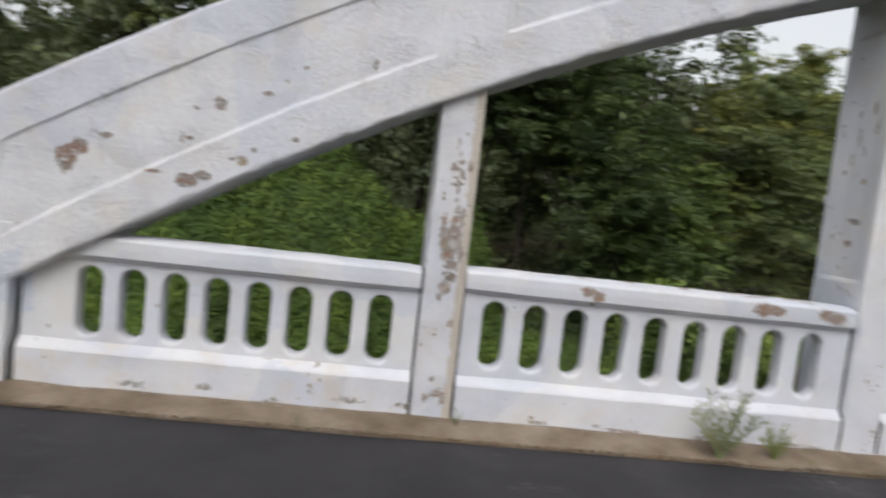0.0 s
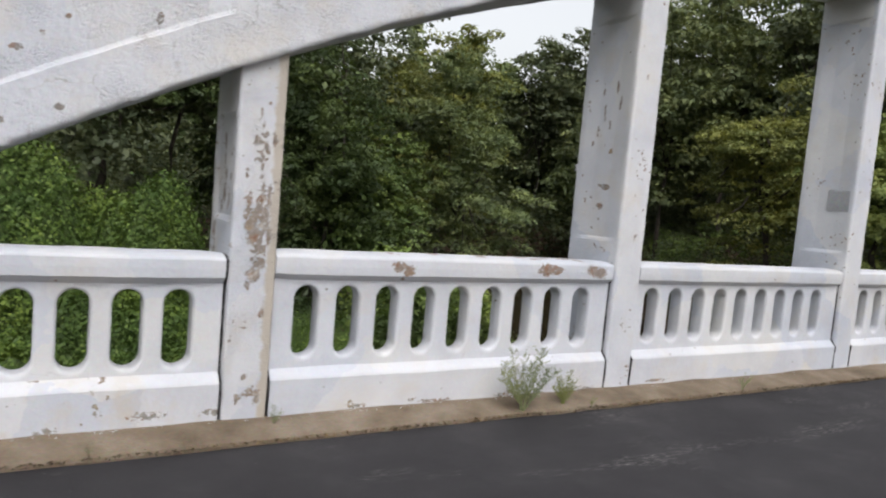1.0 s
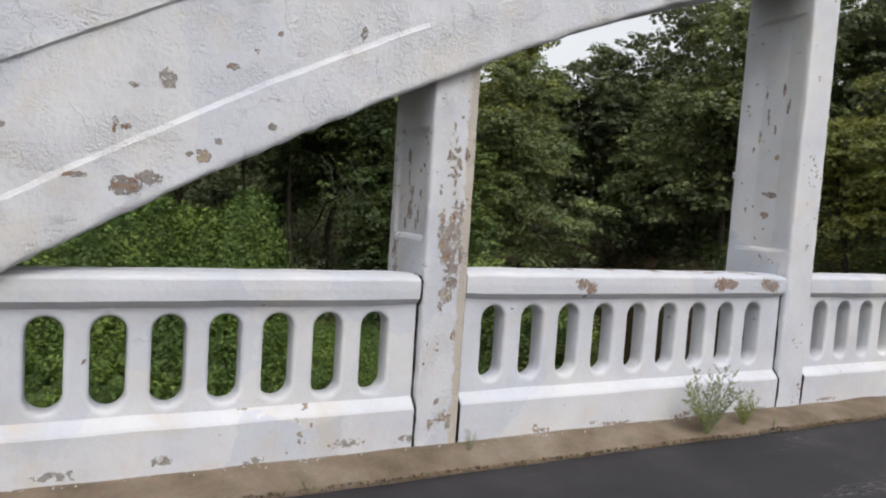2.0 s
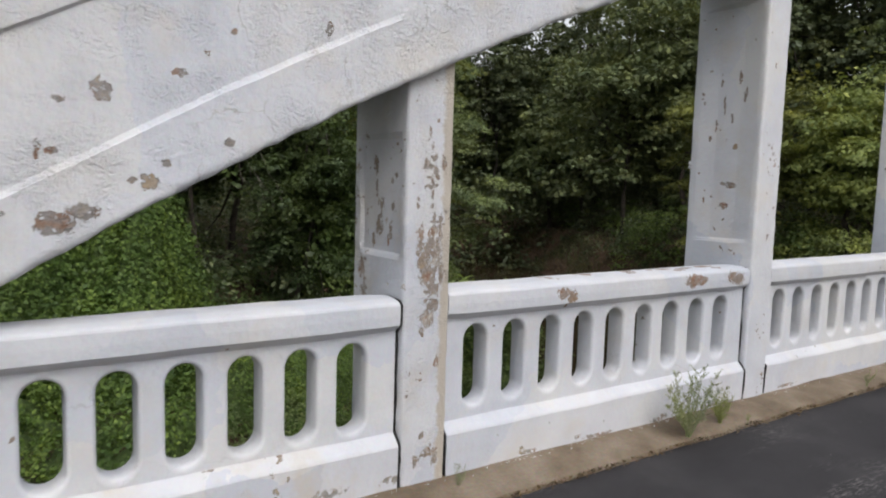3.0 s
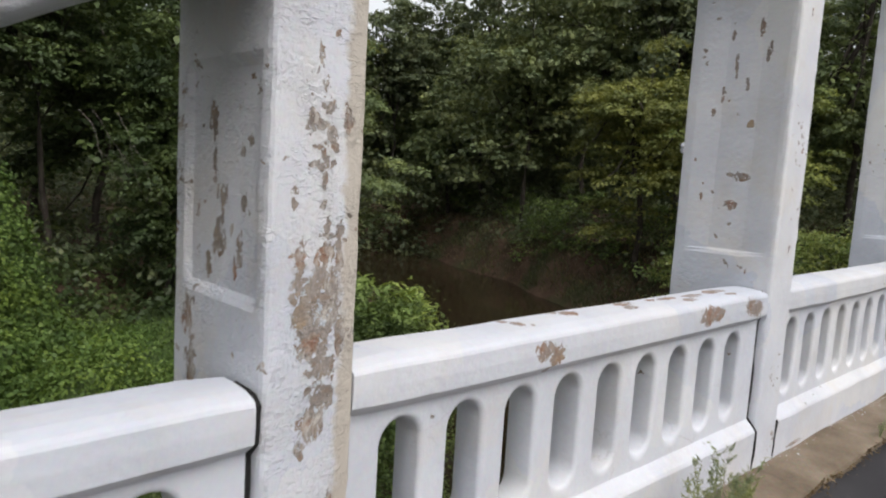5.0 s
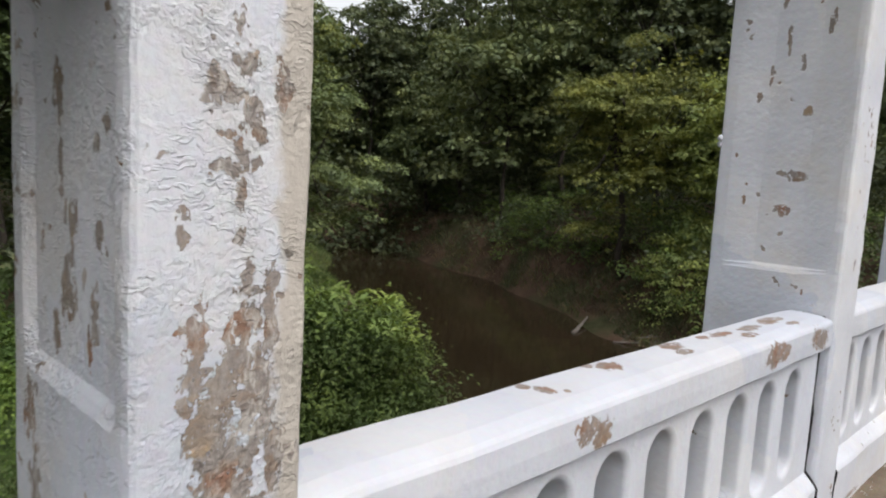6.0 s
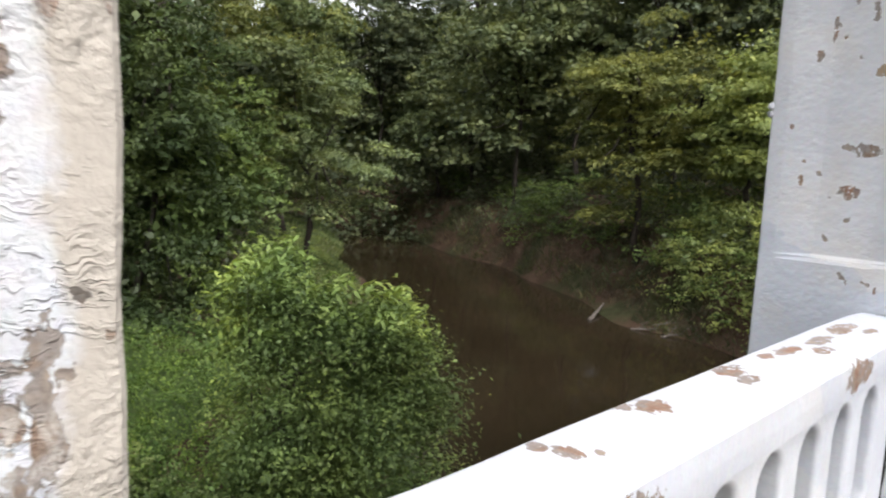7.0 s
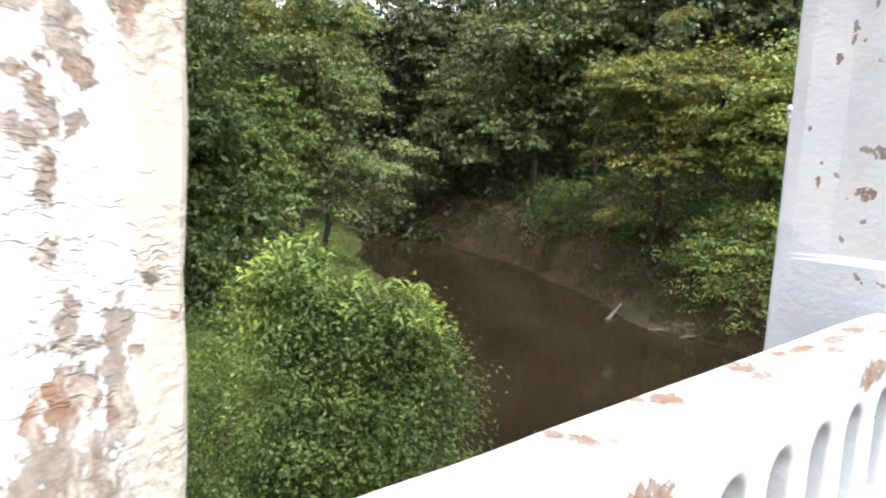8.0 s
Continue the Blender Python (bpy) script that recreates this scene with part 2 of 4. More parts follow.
# on the near post: (x, z, half sizes) on its front, (y, z, half sizes) on its side
POST_HIGH = [(-0.106, 1.611, 0.022, 0.02), (-0.146, 1.583, 0.016, 0.026), (-0.118, 1.569, 0.022, 0.014), (-0.095, 1.552, 0.02, 0.022), (-0.08, 1.527, 0.009, 0.022), (-0.05, 1.585, 0.014, 0.034), (-0.125, 1.517, 0.014, 0.008), (-0.113, 1.5, 0.007, 0.02), (-0.135, 1.474, 0.027, 0.012), (-0.104, 1.488, 0.009, 0.018), (-0.088, 1.488, 0.012, 0.01),
             (-0.107, 1.44, 0.009, 0.03), (-0.182, 1.416, 0.01, 0.013), (-0.184, 1.39, 0.01, 0.021), (-0.109, 1.385, 0.012, 0.013), (-0.13, 1.72, 0.01, 0.03), (-0.11, 1.66, 0.008, 0.018)]
POST_MIDDLE = [(-0.094, 1.335, 0.011, 0.028), (-0.092, 1.318, 0.02, 0.009), (-0.06, 1.3, 0.011, 0.05), (-0.062, 1.25, 0.012, 0.05), (-0.168, 1.265, 0.022, 0.042), (-0.168, 1.205, 0.02, 0.04), (-0.182, 1.165, 0.009, 0.02), (-0.097, 1.272, 0.026, 0.03), (-0.112, 1.2, 0.042, 0.06), (-0.075, 1.16, 0.03, 0.09), (-0.15, 1.13, 0.036, 0.05), (-0.12, 1.06, 0.05, 0.06), (-0.1, 1.0, 0.042, 0.05), (-0.05, 1.07, 0.016, 0.06)]
POST_LOW = [(-0.095, 0.92, 0.042, 0.04), (-0.122, 0.86, 0.036, 0.05), (-0.15, 0.8, 0.015, 0.03), (-0.061, 0.645, 0.015, 0.03), (-0.137, 0.296, 0.018, 0.018), (-0.09, 0.2, 0.045, 0.026), (-0.165, 0.176, 0.016, 0.03), (-0.06, 0.17, 0.02, 0.04)]
POST_SIDE = [(0.311, 1.574, 0.024, 0.05), (0.298, 1.464, 0.013, 0.05), (0.247, 1.386, 0.022, 0.032), (0.28, 1.4, 0.011, 0.02), (0.14, 1.374, 0.02, 0.028), (0.272, 1.281, 0.036, 0.055), (0.162, 1.263, 0.017, 0.05), (0.327, 1.214, 0.017, 0.04), (0.418, 1.061, 0.03, 0.06), (0.388, 0.932, 0.036, 0.09), (0.184, 1.205, 0.011, 0.03), (0.121, 1.524, 0.013, 0.016), (0.153, 1.495, 0.013, 0.014), (0.25, 1.33, 0.013, 0.03), (0.2, 1.31, 0.011, 0.02)]
POST_A_CHIPS = [(x, 0.0, z, sx, 0.04, sz) for x, z, sx, sz in POST_HIGH + POST_MIDDLE + POST_LOW] + [(-0.24, y, z, 0.04, sy, sz) for y, z, sy, sz in POST_SIDE]
POST_B_SPOTS = [(0.22, 1.53, 0.05, 0.022), (0.28, 1.545, 0.02, 0.014), (0.26, 1.385, 0.034, 0.024), (0.2, 1.8, 0.025, 0.018), (0.3, 2.1, 0.012, 0.06), (0.14, 2.15, 0.012, 0.05), (0.24, 2.0, 0.012, 0.03), (0.19, 2.28, 0.014, 0.05), (0.33, 2.24, 0.01, 0.03), (0.36, 1.95, 0.008, 0.05), (0.42, 1.42, 0.012, 0.02), (0.4, 1.86, 0.012, 0.02)]
POST_B_CHIPS = [(2.54, y, z, 0.06, sy, sz) for y, z, sy, sz in POST_B_SPOTS]
ARCH_SPOTS = [(-1.66, 1.325, 0.07, 0.045), (-1.58, 1.36, 0.06, 0.03), (-1.365, 1.471, 0.035, 0.032), (-1.42, 1.475, 0.02, 0.012), (-2.33, 1.38, 0.06, 0.09), (-2.26, 1.45, 0.05, 0.05), (-1.304, 1.537, 0.016, 0.016), (-1.514, 1.783, 0.035, 0.045), (-1.71, 1.575, 0.012, 0.035), (-1.665, 1.57, 0.022, 0.014), (-1.253, 1.868, 0.032, 0.016), (-0.662, 2.10, 0.016, 0.034), (-1.07, 1.626, 0.018, 0.016), (-2.127, 1.53, 0.03, 0.02), (-1.638, 1.743, 0.02, 0.014), (-1.054, 2.038, 0.016, 0.014), (-1.85, 1.36, 0.05, 0.012)]
ARCH_CHIPS = [(x, -0.05, z, sx, 0.06, sz) for x, z, sx, sz in ARCH_SPOTS]

PLINTH_CHIPS = [(0.55 + 0.31 * i + 0.12 * math.sin(i * 2.7), 0.0, 0.078 + 0.012 * math.sin(i * 1.9), 0.07 + 0.05 * math.sin(i * 4.1), 0.05, 0.014) for i in range(9)] + [(-1.9 + 0.42 * i + 0.1 * math.sin(i * 3.1), 0.0, 0.10 + 0.03 * math.sin(i * 2.3), 0.08 + 0.04 * math.sin(i * 5.1), 0.05, 0.022) for i in range(5)]
PAINT = painted("white_paint", peel=-0.02, stain=0.4, cracks=0.35)
PAINT_CAP = painted("white_paint_cap", CAP_CHIPS, peel=-0.04, under=(0.83, 0.77, 0.76), left_share=0.62, ragged=1.5)
PAINT_WEB = painted("white_paint_web", peel=-0.03, stain=0.3, cracks=0.35, stain_from=0.5)
PAINT_A = painted("white_paint_flaking", POST_A_CHIPS, peel=0.045, stain=0.5, relief=0.85, strip=-0.06, blisters=1.0, flake_size=105, left_share=0.62, under=(0.80, 0.765, 0.75), lumps=0.35, scraped=0.85, curl=0.7)
PAINT_PLINTH = painted("white_paint_plinth", PLINTH_CHIPS, peel=0.03, stain=0.7, blisters=0.5, left_share=0.54, under=(0.85, 0.9, 0.93))
PAINT_PLINTH_CLEAN = painted("white_paint_plinth_clean", PLINTH_CHIPS[:9], peel=0.0, stain=0.35, left_share=0.54, under=(0.85, 0.9, 0.93))
PAINT_B = painted("white_paint_post", POST_B_CHIPS, peel=0.04, stain=0.4, blisters=0.6, under=(0.78, 0.76, 0.77), ragged=1.6)
PAINT_ARCH = painted("white_paint_arch", ARCH_CHIPS, peel=-0.005, stain=0.4, relief=1.0, blisters=1.0, flake_size=45, cracks=0.95, under=(0.78, 0.80, 0.84), curl=0.4, ragged=1.4)
CONCRETE = speckled("raw_concrete", [(0.3, (0.12, 0.09, 0.06)), (0.5, (0.20, 0.155, 0.11)), (0.7, (0.28, 0.23, 0.175))], 3.0, 0.85, 60, 0.6, 0.01)
def asphalt_material():
    """Dark asphalt with pale scuffed streaks along the road."""
    m = speckled("asphalt", [(0.3, (0.026, 0.0245, 0.0265)), (0.55, (0.039, 0.037, 0.0395)), (0.75, (0.06, 0.057, 0.059))], 1.2, 0.8, 160, 0.5, 0.006)
    nt, b = m.node_tree, m.node_tree.nodes["Principled BSDF"]
    base = b.inputs["Base Color"].links[0].from_socket
    along = nt.nodes.new("ShaderNodeMapping")
    along.inputs["Scale"].default_value = (0.55, 2.2, 1)
    nt.links.new(place_node(nt), along.inputs["Vector"])
    where = ramp(nt, noise_node(nt, 1.1, 3, 0.5, along.outputs[0]).outputs["Fac"], [(0.56, 0), (0.68, 1)]).outputs[0]
    grit = ramp(nt, noise_node(nt, 24, 5, 0.75, along.outputs[0]).outputs["Fac"], [(0.5, 0), (0.66, 0.8)]).outputs[0]
    dots = ramp(nt, noise_node(nt, 30, 2, 0.5, place_node(nt)).outputs["Fac"], [(0.755, 0), (0.77, 0.7)]).outputs[0]
    worn = calc(nt, "MAXIMUM", calc(nt, "MULTIPLY", where, grit), dots)
    nt.links.new(mix(nt, worn, base, (0.22, 0.21, 0.2)), b.inputs["Base Color"])
    return m


ASPHALT = asphalt_material()
MORTAR = speckled("mortar", [(0.3, (0.33, 0.335, 0.35)), (0.7, (0.42, 0.425, 0.44))], 8.0, 0.8, 60, 0.4, 0.004)
CREEPER = speckled("creeper_mat", [(0.3, (0.04, 0.065, 0.018)), (0.5, (0.07, 0.105, 0.028)), (0.7, (0.10, 0.145, 0.04))], 9.0, 0.9, 40, 1.0, 0.05)
BARK = speckled("bark", [(0.3, (0.022, 0.018, 0.014)), (0.7, (0.065, 0.053, 0.042))], 4.0, 0.95, 22, 0.8, 0.03)
DRIFTWOOD = speckled("driftwood", [(0.3, (0.10, 0.085, 0.07)), (0.7, (0.22, 0.195, 0.17))], 5.0, 0.85, 30, 0.7, 0.02)
LEAF_DARK = leafy("leaf_dark", (0.088, 0.107, 0.055), (0.110, 0.133, 0.066), (0.135, 0.16, 0.078))
LEAF_MID = leafy("leaf_mid", (0.132, 0.167, 0.073), (0.174, 0.216, 0.089), (0.228, 0.276, 0.110))
LEAF_OLIVE = leafy("leaf_olive", (0.16, 0.178, 0.05), (0.205, 0.222, 0.064), (0.255, 0.265, 0.08))
LEAF_VINE = leafy("leaf_vine", (0.074, 0.126, 0.027), (0.120, 0.188, 0.04), (0.20, 0.28, 0.065))
LEAF_BUSH = leafy("leaf_bush", (0.086, 0.126, 0.036), (0.136, 0.192, 0.054), (0.221, 0.293, 0.086))
LEAF_FOREST = leafy("leaf_forest", (0.125, 0.15, 0.068), (0.157, 0.188, 0.082), (0.195, 0.228, 0.098))
# vine leaf darkened to stand in for canopy shade in the near hollow
LEAF_SHADED = leafy("leaf_shaded", (0.052, 0.075, 0.027), (0.072, 0.104, 0.035), (0.11, 0.152, 0.05))
LEAF_LIGHT = leafy("leaf_light", (0.205, 0.245, 0.075), (0.265, 0.31, 0.095), (0.335, 0.38, 0.12))
LEAF_TIP = leafy("leaf_young", (0.2, 0.28, 0.07), (0.28, 0.37, 0.1), (0.36, 0.44, 0.14))
GRASS = leafy("grass_blade", (0.070, 0.082, 0.036), (0.104, 0.115, 0.051), (0.174, 0.134, 0.077))
BAR_GRASS = leafy("bar_grass_blade", (0.13, 0.18, 0.06), (0.19, 0.25, 0.085), (0.27, 0.31, 0.13))
STRAW = leafy("dry_grass", (0.08, 0.055, 0.033), (0.13, 0.095, 0.055), (0.2, 0.155, 0.09), 0.15)
WEED = leafy("weed_leaf", (0.16, 0.20, 0.11), (0.24, 0.285, 0.155), (0.34, 0.36, 0.2))
WEED_PALE = leafy("weed_leaf_pale", (0.2, 0.235, 0.075), (0.28, 0.31, 0.10), (0.38, 0.38, 0.15))
SEAL, _n, _l, _b = material("joint_seal")
_b.inputs["Base Color"].default_value, _b.inputs["Roughness"].default_value = (0.012, 0.011, 0.01, 1), 0.9


def water_material():
    m, n, l, b = material("muddy_water")
    nt = m.node_tree
    pos = place_node(nt)
    c = ramp(nt, noise_node(nt, 0.25, 4, 0.5, pos).outputs["Fac"], [(0.3, (0.0205, 0.0145, 0.0082)), (0.7, (0.034, 0.0242, 0.0134))]).outputs[0]
    l.new(c, b.inputs["Base Color"])
    b.inputs["Roughness"].default_value = 0.06
    b.inputs["IOR"].default_value = 1.33
    bump(nt, b, noise_node(nt, 1.6, 4, 0.5, pos).outputs["Fac"], 0.10, 0.05)
    return m


def soil_material():
    m, n, l, b = material("soil")
    nt = m.node_tree
    pos = place_node(nt)
    earth = ramp(nt, noise_node(nt, 0.8, 7, 0.65, pos).outputs["Fac"], [(0.3, (0.045, 0.028, 0.019)), (0.5, (0.085, 0.054, 0.036)), (0.7, (0.14, 0.095, 0.065))]).outputs[0]
    green = ramp(nt, noise_node(nt, 3.0, 6, 0.65, pos).outputs["Fac"], [(0.3, (0.028, 0.032, 0.014)), (0.7, (0.058, 0.060, 0.028))]).outputs[0]
    patch = ramp(nt, noise_node(nt, 0.45, 5, 0.6, pos).outputs["Fac"], [(0.46, 0), (0.62, 1)]).outputs[0]
    l.new(mix(nt, patch, earth, green), b.inputs["Base Color"])
    b.inputs["Roughness"].default_value = 0.95
    b.inputs["Specular IOR Level"].default_value = 0.1
    bump(nt, b, noise_node(nt, 5, 6, 0.65, pos).outputs["Fac"], 0.8, 0.12)
    return m


def woods_material():
    m, n, l, b = material("distant_woods")
    nt = m.node_tree
    pos = place_node(nt)
    c = ramp(nt, noise_node(nt, 0.8, 8, 0.7, pos).outputs["Fac"], [(0.35, (0.018, 0.024, 0.012)), (0.65, (0.06, 0.075, 0.034))]).outputs[0]
    l.new(c, b.inputs["Base Color"])
    b.inputs["Roughness"].default_value = 1.0
    b.inputs["Specular IOR Level"].default_value = 0.0
    bump(nt, b, noise_node(nt, 0.9, 7, 0.7, pos).outputs["Fac"], 1.0, 1.2)
    return m


DISTANT = woods_material()
WATER, SOIL = water_material(), soil_material()


# ---- mesh helpers ----
def part(name, bm, mat, parent=None, label="", smooth=False):
    me = bpy.data.meshes.new(name)
    bm.to_mesh(me)
    bm.free()
    me.materials.append(mat)
    if smooth:
        for p in me.polygons:
            p.use_smooth = True
    ob = new(name, me)
    if parent:
        ob.parent = parent
    if label:
        ob["label"] = label
    return ob


def arrays(name, verts, quads, mat, parent=None, label="", smooth=False):
    """A mesh object from numpy arrays of vertices and quads."""
    me = bpy.data.meshes.new(name)
    me.vertices.add(len(verts))
    me.vertices.foreach_set("co", np.ascontiguousarray(verts, dtype=np.float32).ravel())
    k = quads.shape[1]
    me.loops.add(quads.size)
    me.loops.foreach_set("vertex_index", np.ascontiguousarray(quads, dtype=np.int32).ravel())
    me.polygons.add(len(quads))
    me.polygons.foreach_set("loop_start", np.arange(0, quads.size, k, dtype=np.int32))
    if smooth:
        me.polygons.foreach_set("use_smooth", np.ones(len(quads), dtype=bool))
    me.update(calc_edges=True)
    me.materials.append(mat)
    ob = new(name, me)
    if parent:
        ob.parent = parent
    if label:
        ob["label"] = label
    return ob


def sweep(profile, xs, close=True):
    """A solid that carries a closed (y, z) profile along the x stations."""
    bm = bmesh.new()
    rings = [[bm.verts.new((x, y, z)) for y, z in profile] for x in xs]
    k = len(profile)
    for a, b in zip(rings, rings[1:]):
        for i in range(k):
            bm.faces.new((a[i], a[(i + 1) % k], b[(i + 1) % k], b[i]))
    bm.faces.new(rings[0][::-1])
    bm.faces.new(rings[-1])
    bmesh.ops.recalc_face_normals(bm, faces=bm.faces)
    return bm


def roughen(bm, amount, scale):
    """Casting and wear: every vertex moves a little."""
    for v in bm.verts:
        v.co += Vector((noise.noise(v.co * scale), noise.noise(v.co * scale + Vector((7, 3, 1))), noise.noise(v.co * scale + Vector((2, 9, 5))))) * amount


def tube(bm, points, radii, sides=7):
    """A tapered tube along points, added to bm."""
    rings = []
    for i, p in enumerate(points):
        a = points[min(i + 1, len(points) - 1)] - points[max(i - 1, 0)]
        q = a.to_track_quat("Z", "Y")
        rings.append([bm.verts.new(p + q @ Vector((math.cos(2 * math.pi * k / sides), math.sin(2 * math.pi * k / sides), 0)) * radii[i]) for k in range(sides)])
    for a, b in zip(rings, rings[1:]):
        for i in range(sides):
            bm.faces.new((a[i], a[(i + 1) % sides], b[(i + 1) % sides], b[i]))
    bm.faces.new(rings[0][::-1])
    bm.faces.new(rings[-1])


def thing(name, label, category, group="", at=(0, 0, 0), kind=""):
    ob = new(name)
    ob.location = at
    ob.empty_display_size = 0.2
    return tagged(ob, label, category, group, kind)


# ---- ground and river ----
WATER_Z = -3.8
MIDDLE = [(1.0, -40.0), (5.0, -15.0), (9.0, 0.0), (13.9, 8.5), (16.0, 12.8), (19.4, 18.1), (22.0, 24.4), (24.4, 28.8), (27.8, 36.2), (30.5, 41.5)]
HALF = [5.0, 5.0, 5.0, 4.3, 4.0, 3.7, 3.0, 2.2, 1.2, 0.15]


def river(x, y):
    """Signed distance from the water's edge (negative in the water) and the side (+1: far bank)."""
    best = np.full(np.shape(x), 1e9)
    side = np.ones(np.shape(x))
    for (ax, ay), (bx, by), wa, wb in zip(MIDDLE, MIDDLE[1:], HALF, HALF[1:]):
        dx, dy = bx - ax, by - ay
        s = np.clip(((x - ax) * dx + (y - ay) * dy) / (dx * dx + dy * dy), 0, 1)
        px, py = x - ax - s * dx, y - ay - s * dy
        d = np.hypot(px, py) - (wa + s * (wb - wa))
        closer = d < best
        best = np.where(closer, d, best)
        side = np.where(closer, np.sign(px * dy - py * dx), side)
    return best, side


def waves(x, y, k, seed):
    return np.sin(x * k + seed) * np.cos(y * k * 1.13 + seed * 1.7) + 0.5 * np.sin(x * k * 2.3 - y * k * 1.9 + seed * 2.1)


def step(v, a, b):
    s = np.clip((v - a) / (b - a), 0, 1)
    return s * s * (3 - 2 * s)


def ground_height(x, y):
    x, y = np.asarray(x, float), np.asarray(y, float)
    d, side = river(x, y)
    d = d + 0.5 * waves(x, y, 0.55, 1.0) * (1 - 0.7 * step(y, 19, 25))
    bed = WATER_Z - 0.15 - 0.8 * step(-d, 0, 3)
    far = WATER_Z - 0.15 + 2.4 * step(d, -0.3, 2.6) + 1.4 * step(d, 2, 9)
    near = WATER_Z - 0.15 + 0.7 * step(d, -0.2, 2.0) + 1.5 * step(d, 1.5, 8.5) + 0.9 * step(d, 8, 18)
    z = np.where(d < -0.3, bed, np.where(side > 0, far, near))
    z = z + 0.18 * waves(x, y, 0.5, 3.0) * step(d, 0.5, 4)
    z = z + 0.9 * step(d, 14, 60)
    # road embankment at both ends of the bridge
    bank = step(-np.abs(y + 2.9), -9.0, -4.2) * np.maximum(step(-x, 2.6, 4.2), step(x, 16.5, 19.0))
    return z * (1 - bank) + (-0.12) * bank


def spread(lo, hi, fine_lo, fine_hi, pitch, grow):
    """Grid lines: even between fine_lo and fine_hi, then wider and wider out to lo and hi."""
    mid = list(np.arange(fine_lo, fine_hi + 0.01, pitch))
    s, v = pitch, mid[-1]
    while v < hi:
        s *= grow
        v += s
        mid.append(v)
    s, v = pitch, mid[0]
    while v > lo:
        s *= grow
        v -= s
        mid.insert(0, v)
    return np.array(mid)


gx, gy = spread(-1500, 1500, -12, 48, 0.45, 1.25), spread(-1500, 1500, -10, 56, 0.45, 1.25)
X, Y = np.meshgrid(gx, gy)
Z = ground_height(X, Y)
idx = np.arange(X.size).reshape(X.shape)
quads = np.stack([idx[:-1, :-1], idx[:-1, 1:], idx[1:, 1:], idx[1:, :-1]], -1).reshape(-1, 4)
ground = tagged(arrays("ground", np.stack([X, Y, Z], -1).reshape(-1, 3), quads, SOIL, smooth=True), "brown earth banks and grassy creek bottom", "ground", kind="structure")

bm = bmesh.new()
rows = []
for (ax, ay), w in zip(MIDDLE, HALF):
    rows.append([bm.verts.new((ax + s * (w + 3.5), ay - s * 0.35 * (w + 3.5), WATER_Z)) for s in (-1, -0.5, 0, 0.5, 1)])
for a, b in zip(rows, rows[1:]):
    for i in range(4):
        bm.faces.new((a[i], a[i + 1], b[i + 1], b[i]))
tagged(part("water", bm, WATER, smooth=True), "still muddy brown creek water reflecting trees", "water", kind="structure")

# ---- bridge deck, road and kerb ----
DECK_END = (-2.9, 16.4)
tagged(part("bridge_deck", sweep([(-6.4, -0.42), (0.62, -0.42), (0.62, -0.02), (-6.4, -0.02)], DECK_END), CONCRETE), "concrete bridge deck slab under the road", "bridge deck", kind="structure")
bm = bmesh.new()
xs = [-120, -60, -20] + [i * 0.5 for i in range(-12, 60)] + [60, 140]
ys = [-6.15, -4.5, -3, -2, -1.5, -1, -0.7, -0.45, -0.3, -0.2]
rows = [[bm.verts.new((x, y + (0.018 * noise.noise(Vector((x * 1.7, 0, 0))) if y > -0.25 else 0), 0.004 * noise.noise(Vector((x * .6, y * .6, 0))))) for y in ys] for x in xs]
for a, b in zip(rows, rows[1:]):
    for i in range(len(ys) - 1):
        bm.faces.new((a[i], b[i], b[i + 1], a[i + 1]))
tagged(part("road", bm, ASPHALT, smooth=True), "dark grey worn asphalt bridge roadway", "road", kind="structure")
bm = sweep([(-0.262, -0.02), (-0.26, 0.012), (-0.248, 0.026), (-0.215, 0.036), (-0.12, 0.05), (-0.03, 0.06), (0.6, 0.06), (0.6, -0.02)], [i * 0.08 for i in range(-50, 212)])
roughen(bm, 0.014, 3.0)
tagged(part("kerb", bm, CONCRETE), "low sandy weathered concrete kerb strip", "kerb", kind="structure")

# ---- railing panels ----
POST_W = 0.25
POSTS = [-0.25, 2.52, 5.41, 8.16, 10.96, 13.76]
PANEL_ENDS = POSTS[1:] + [16.3]


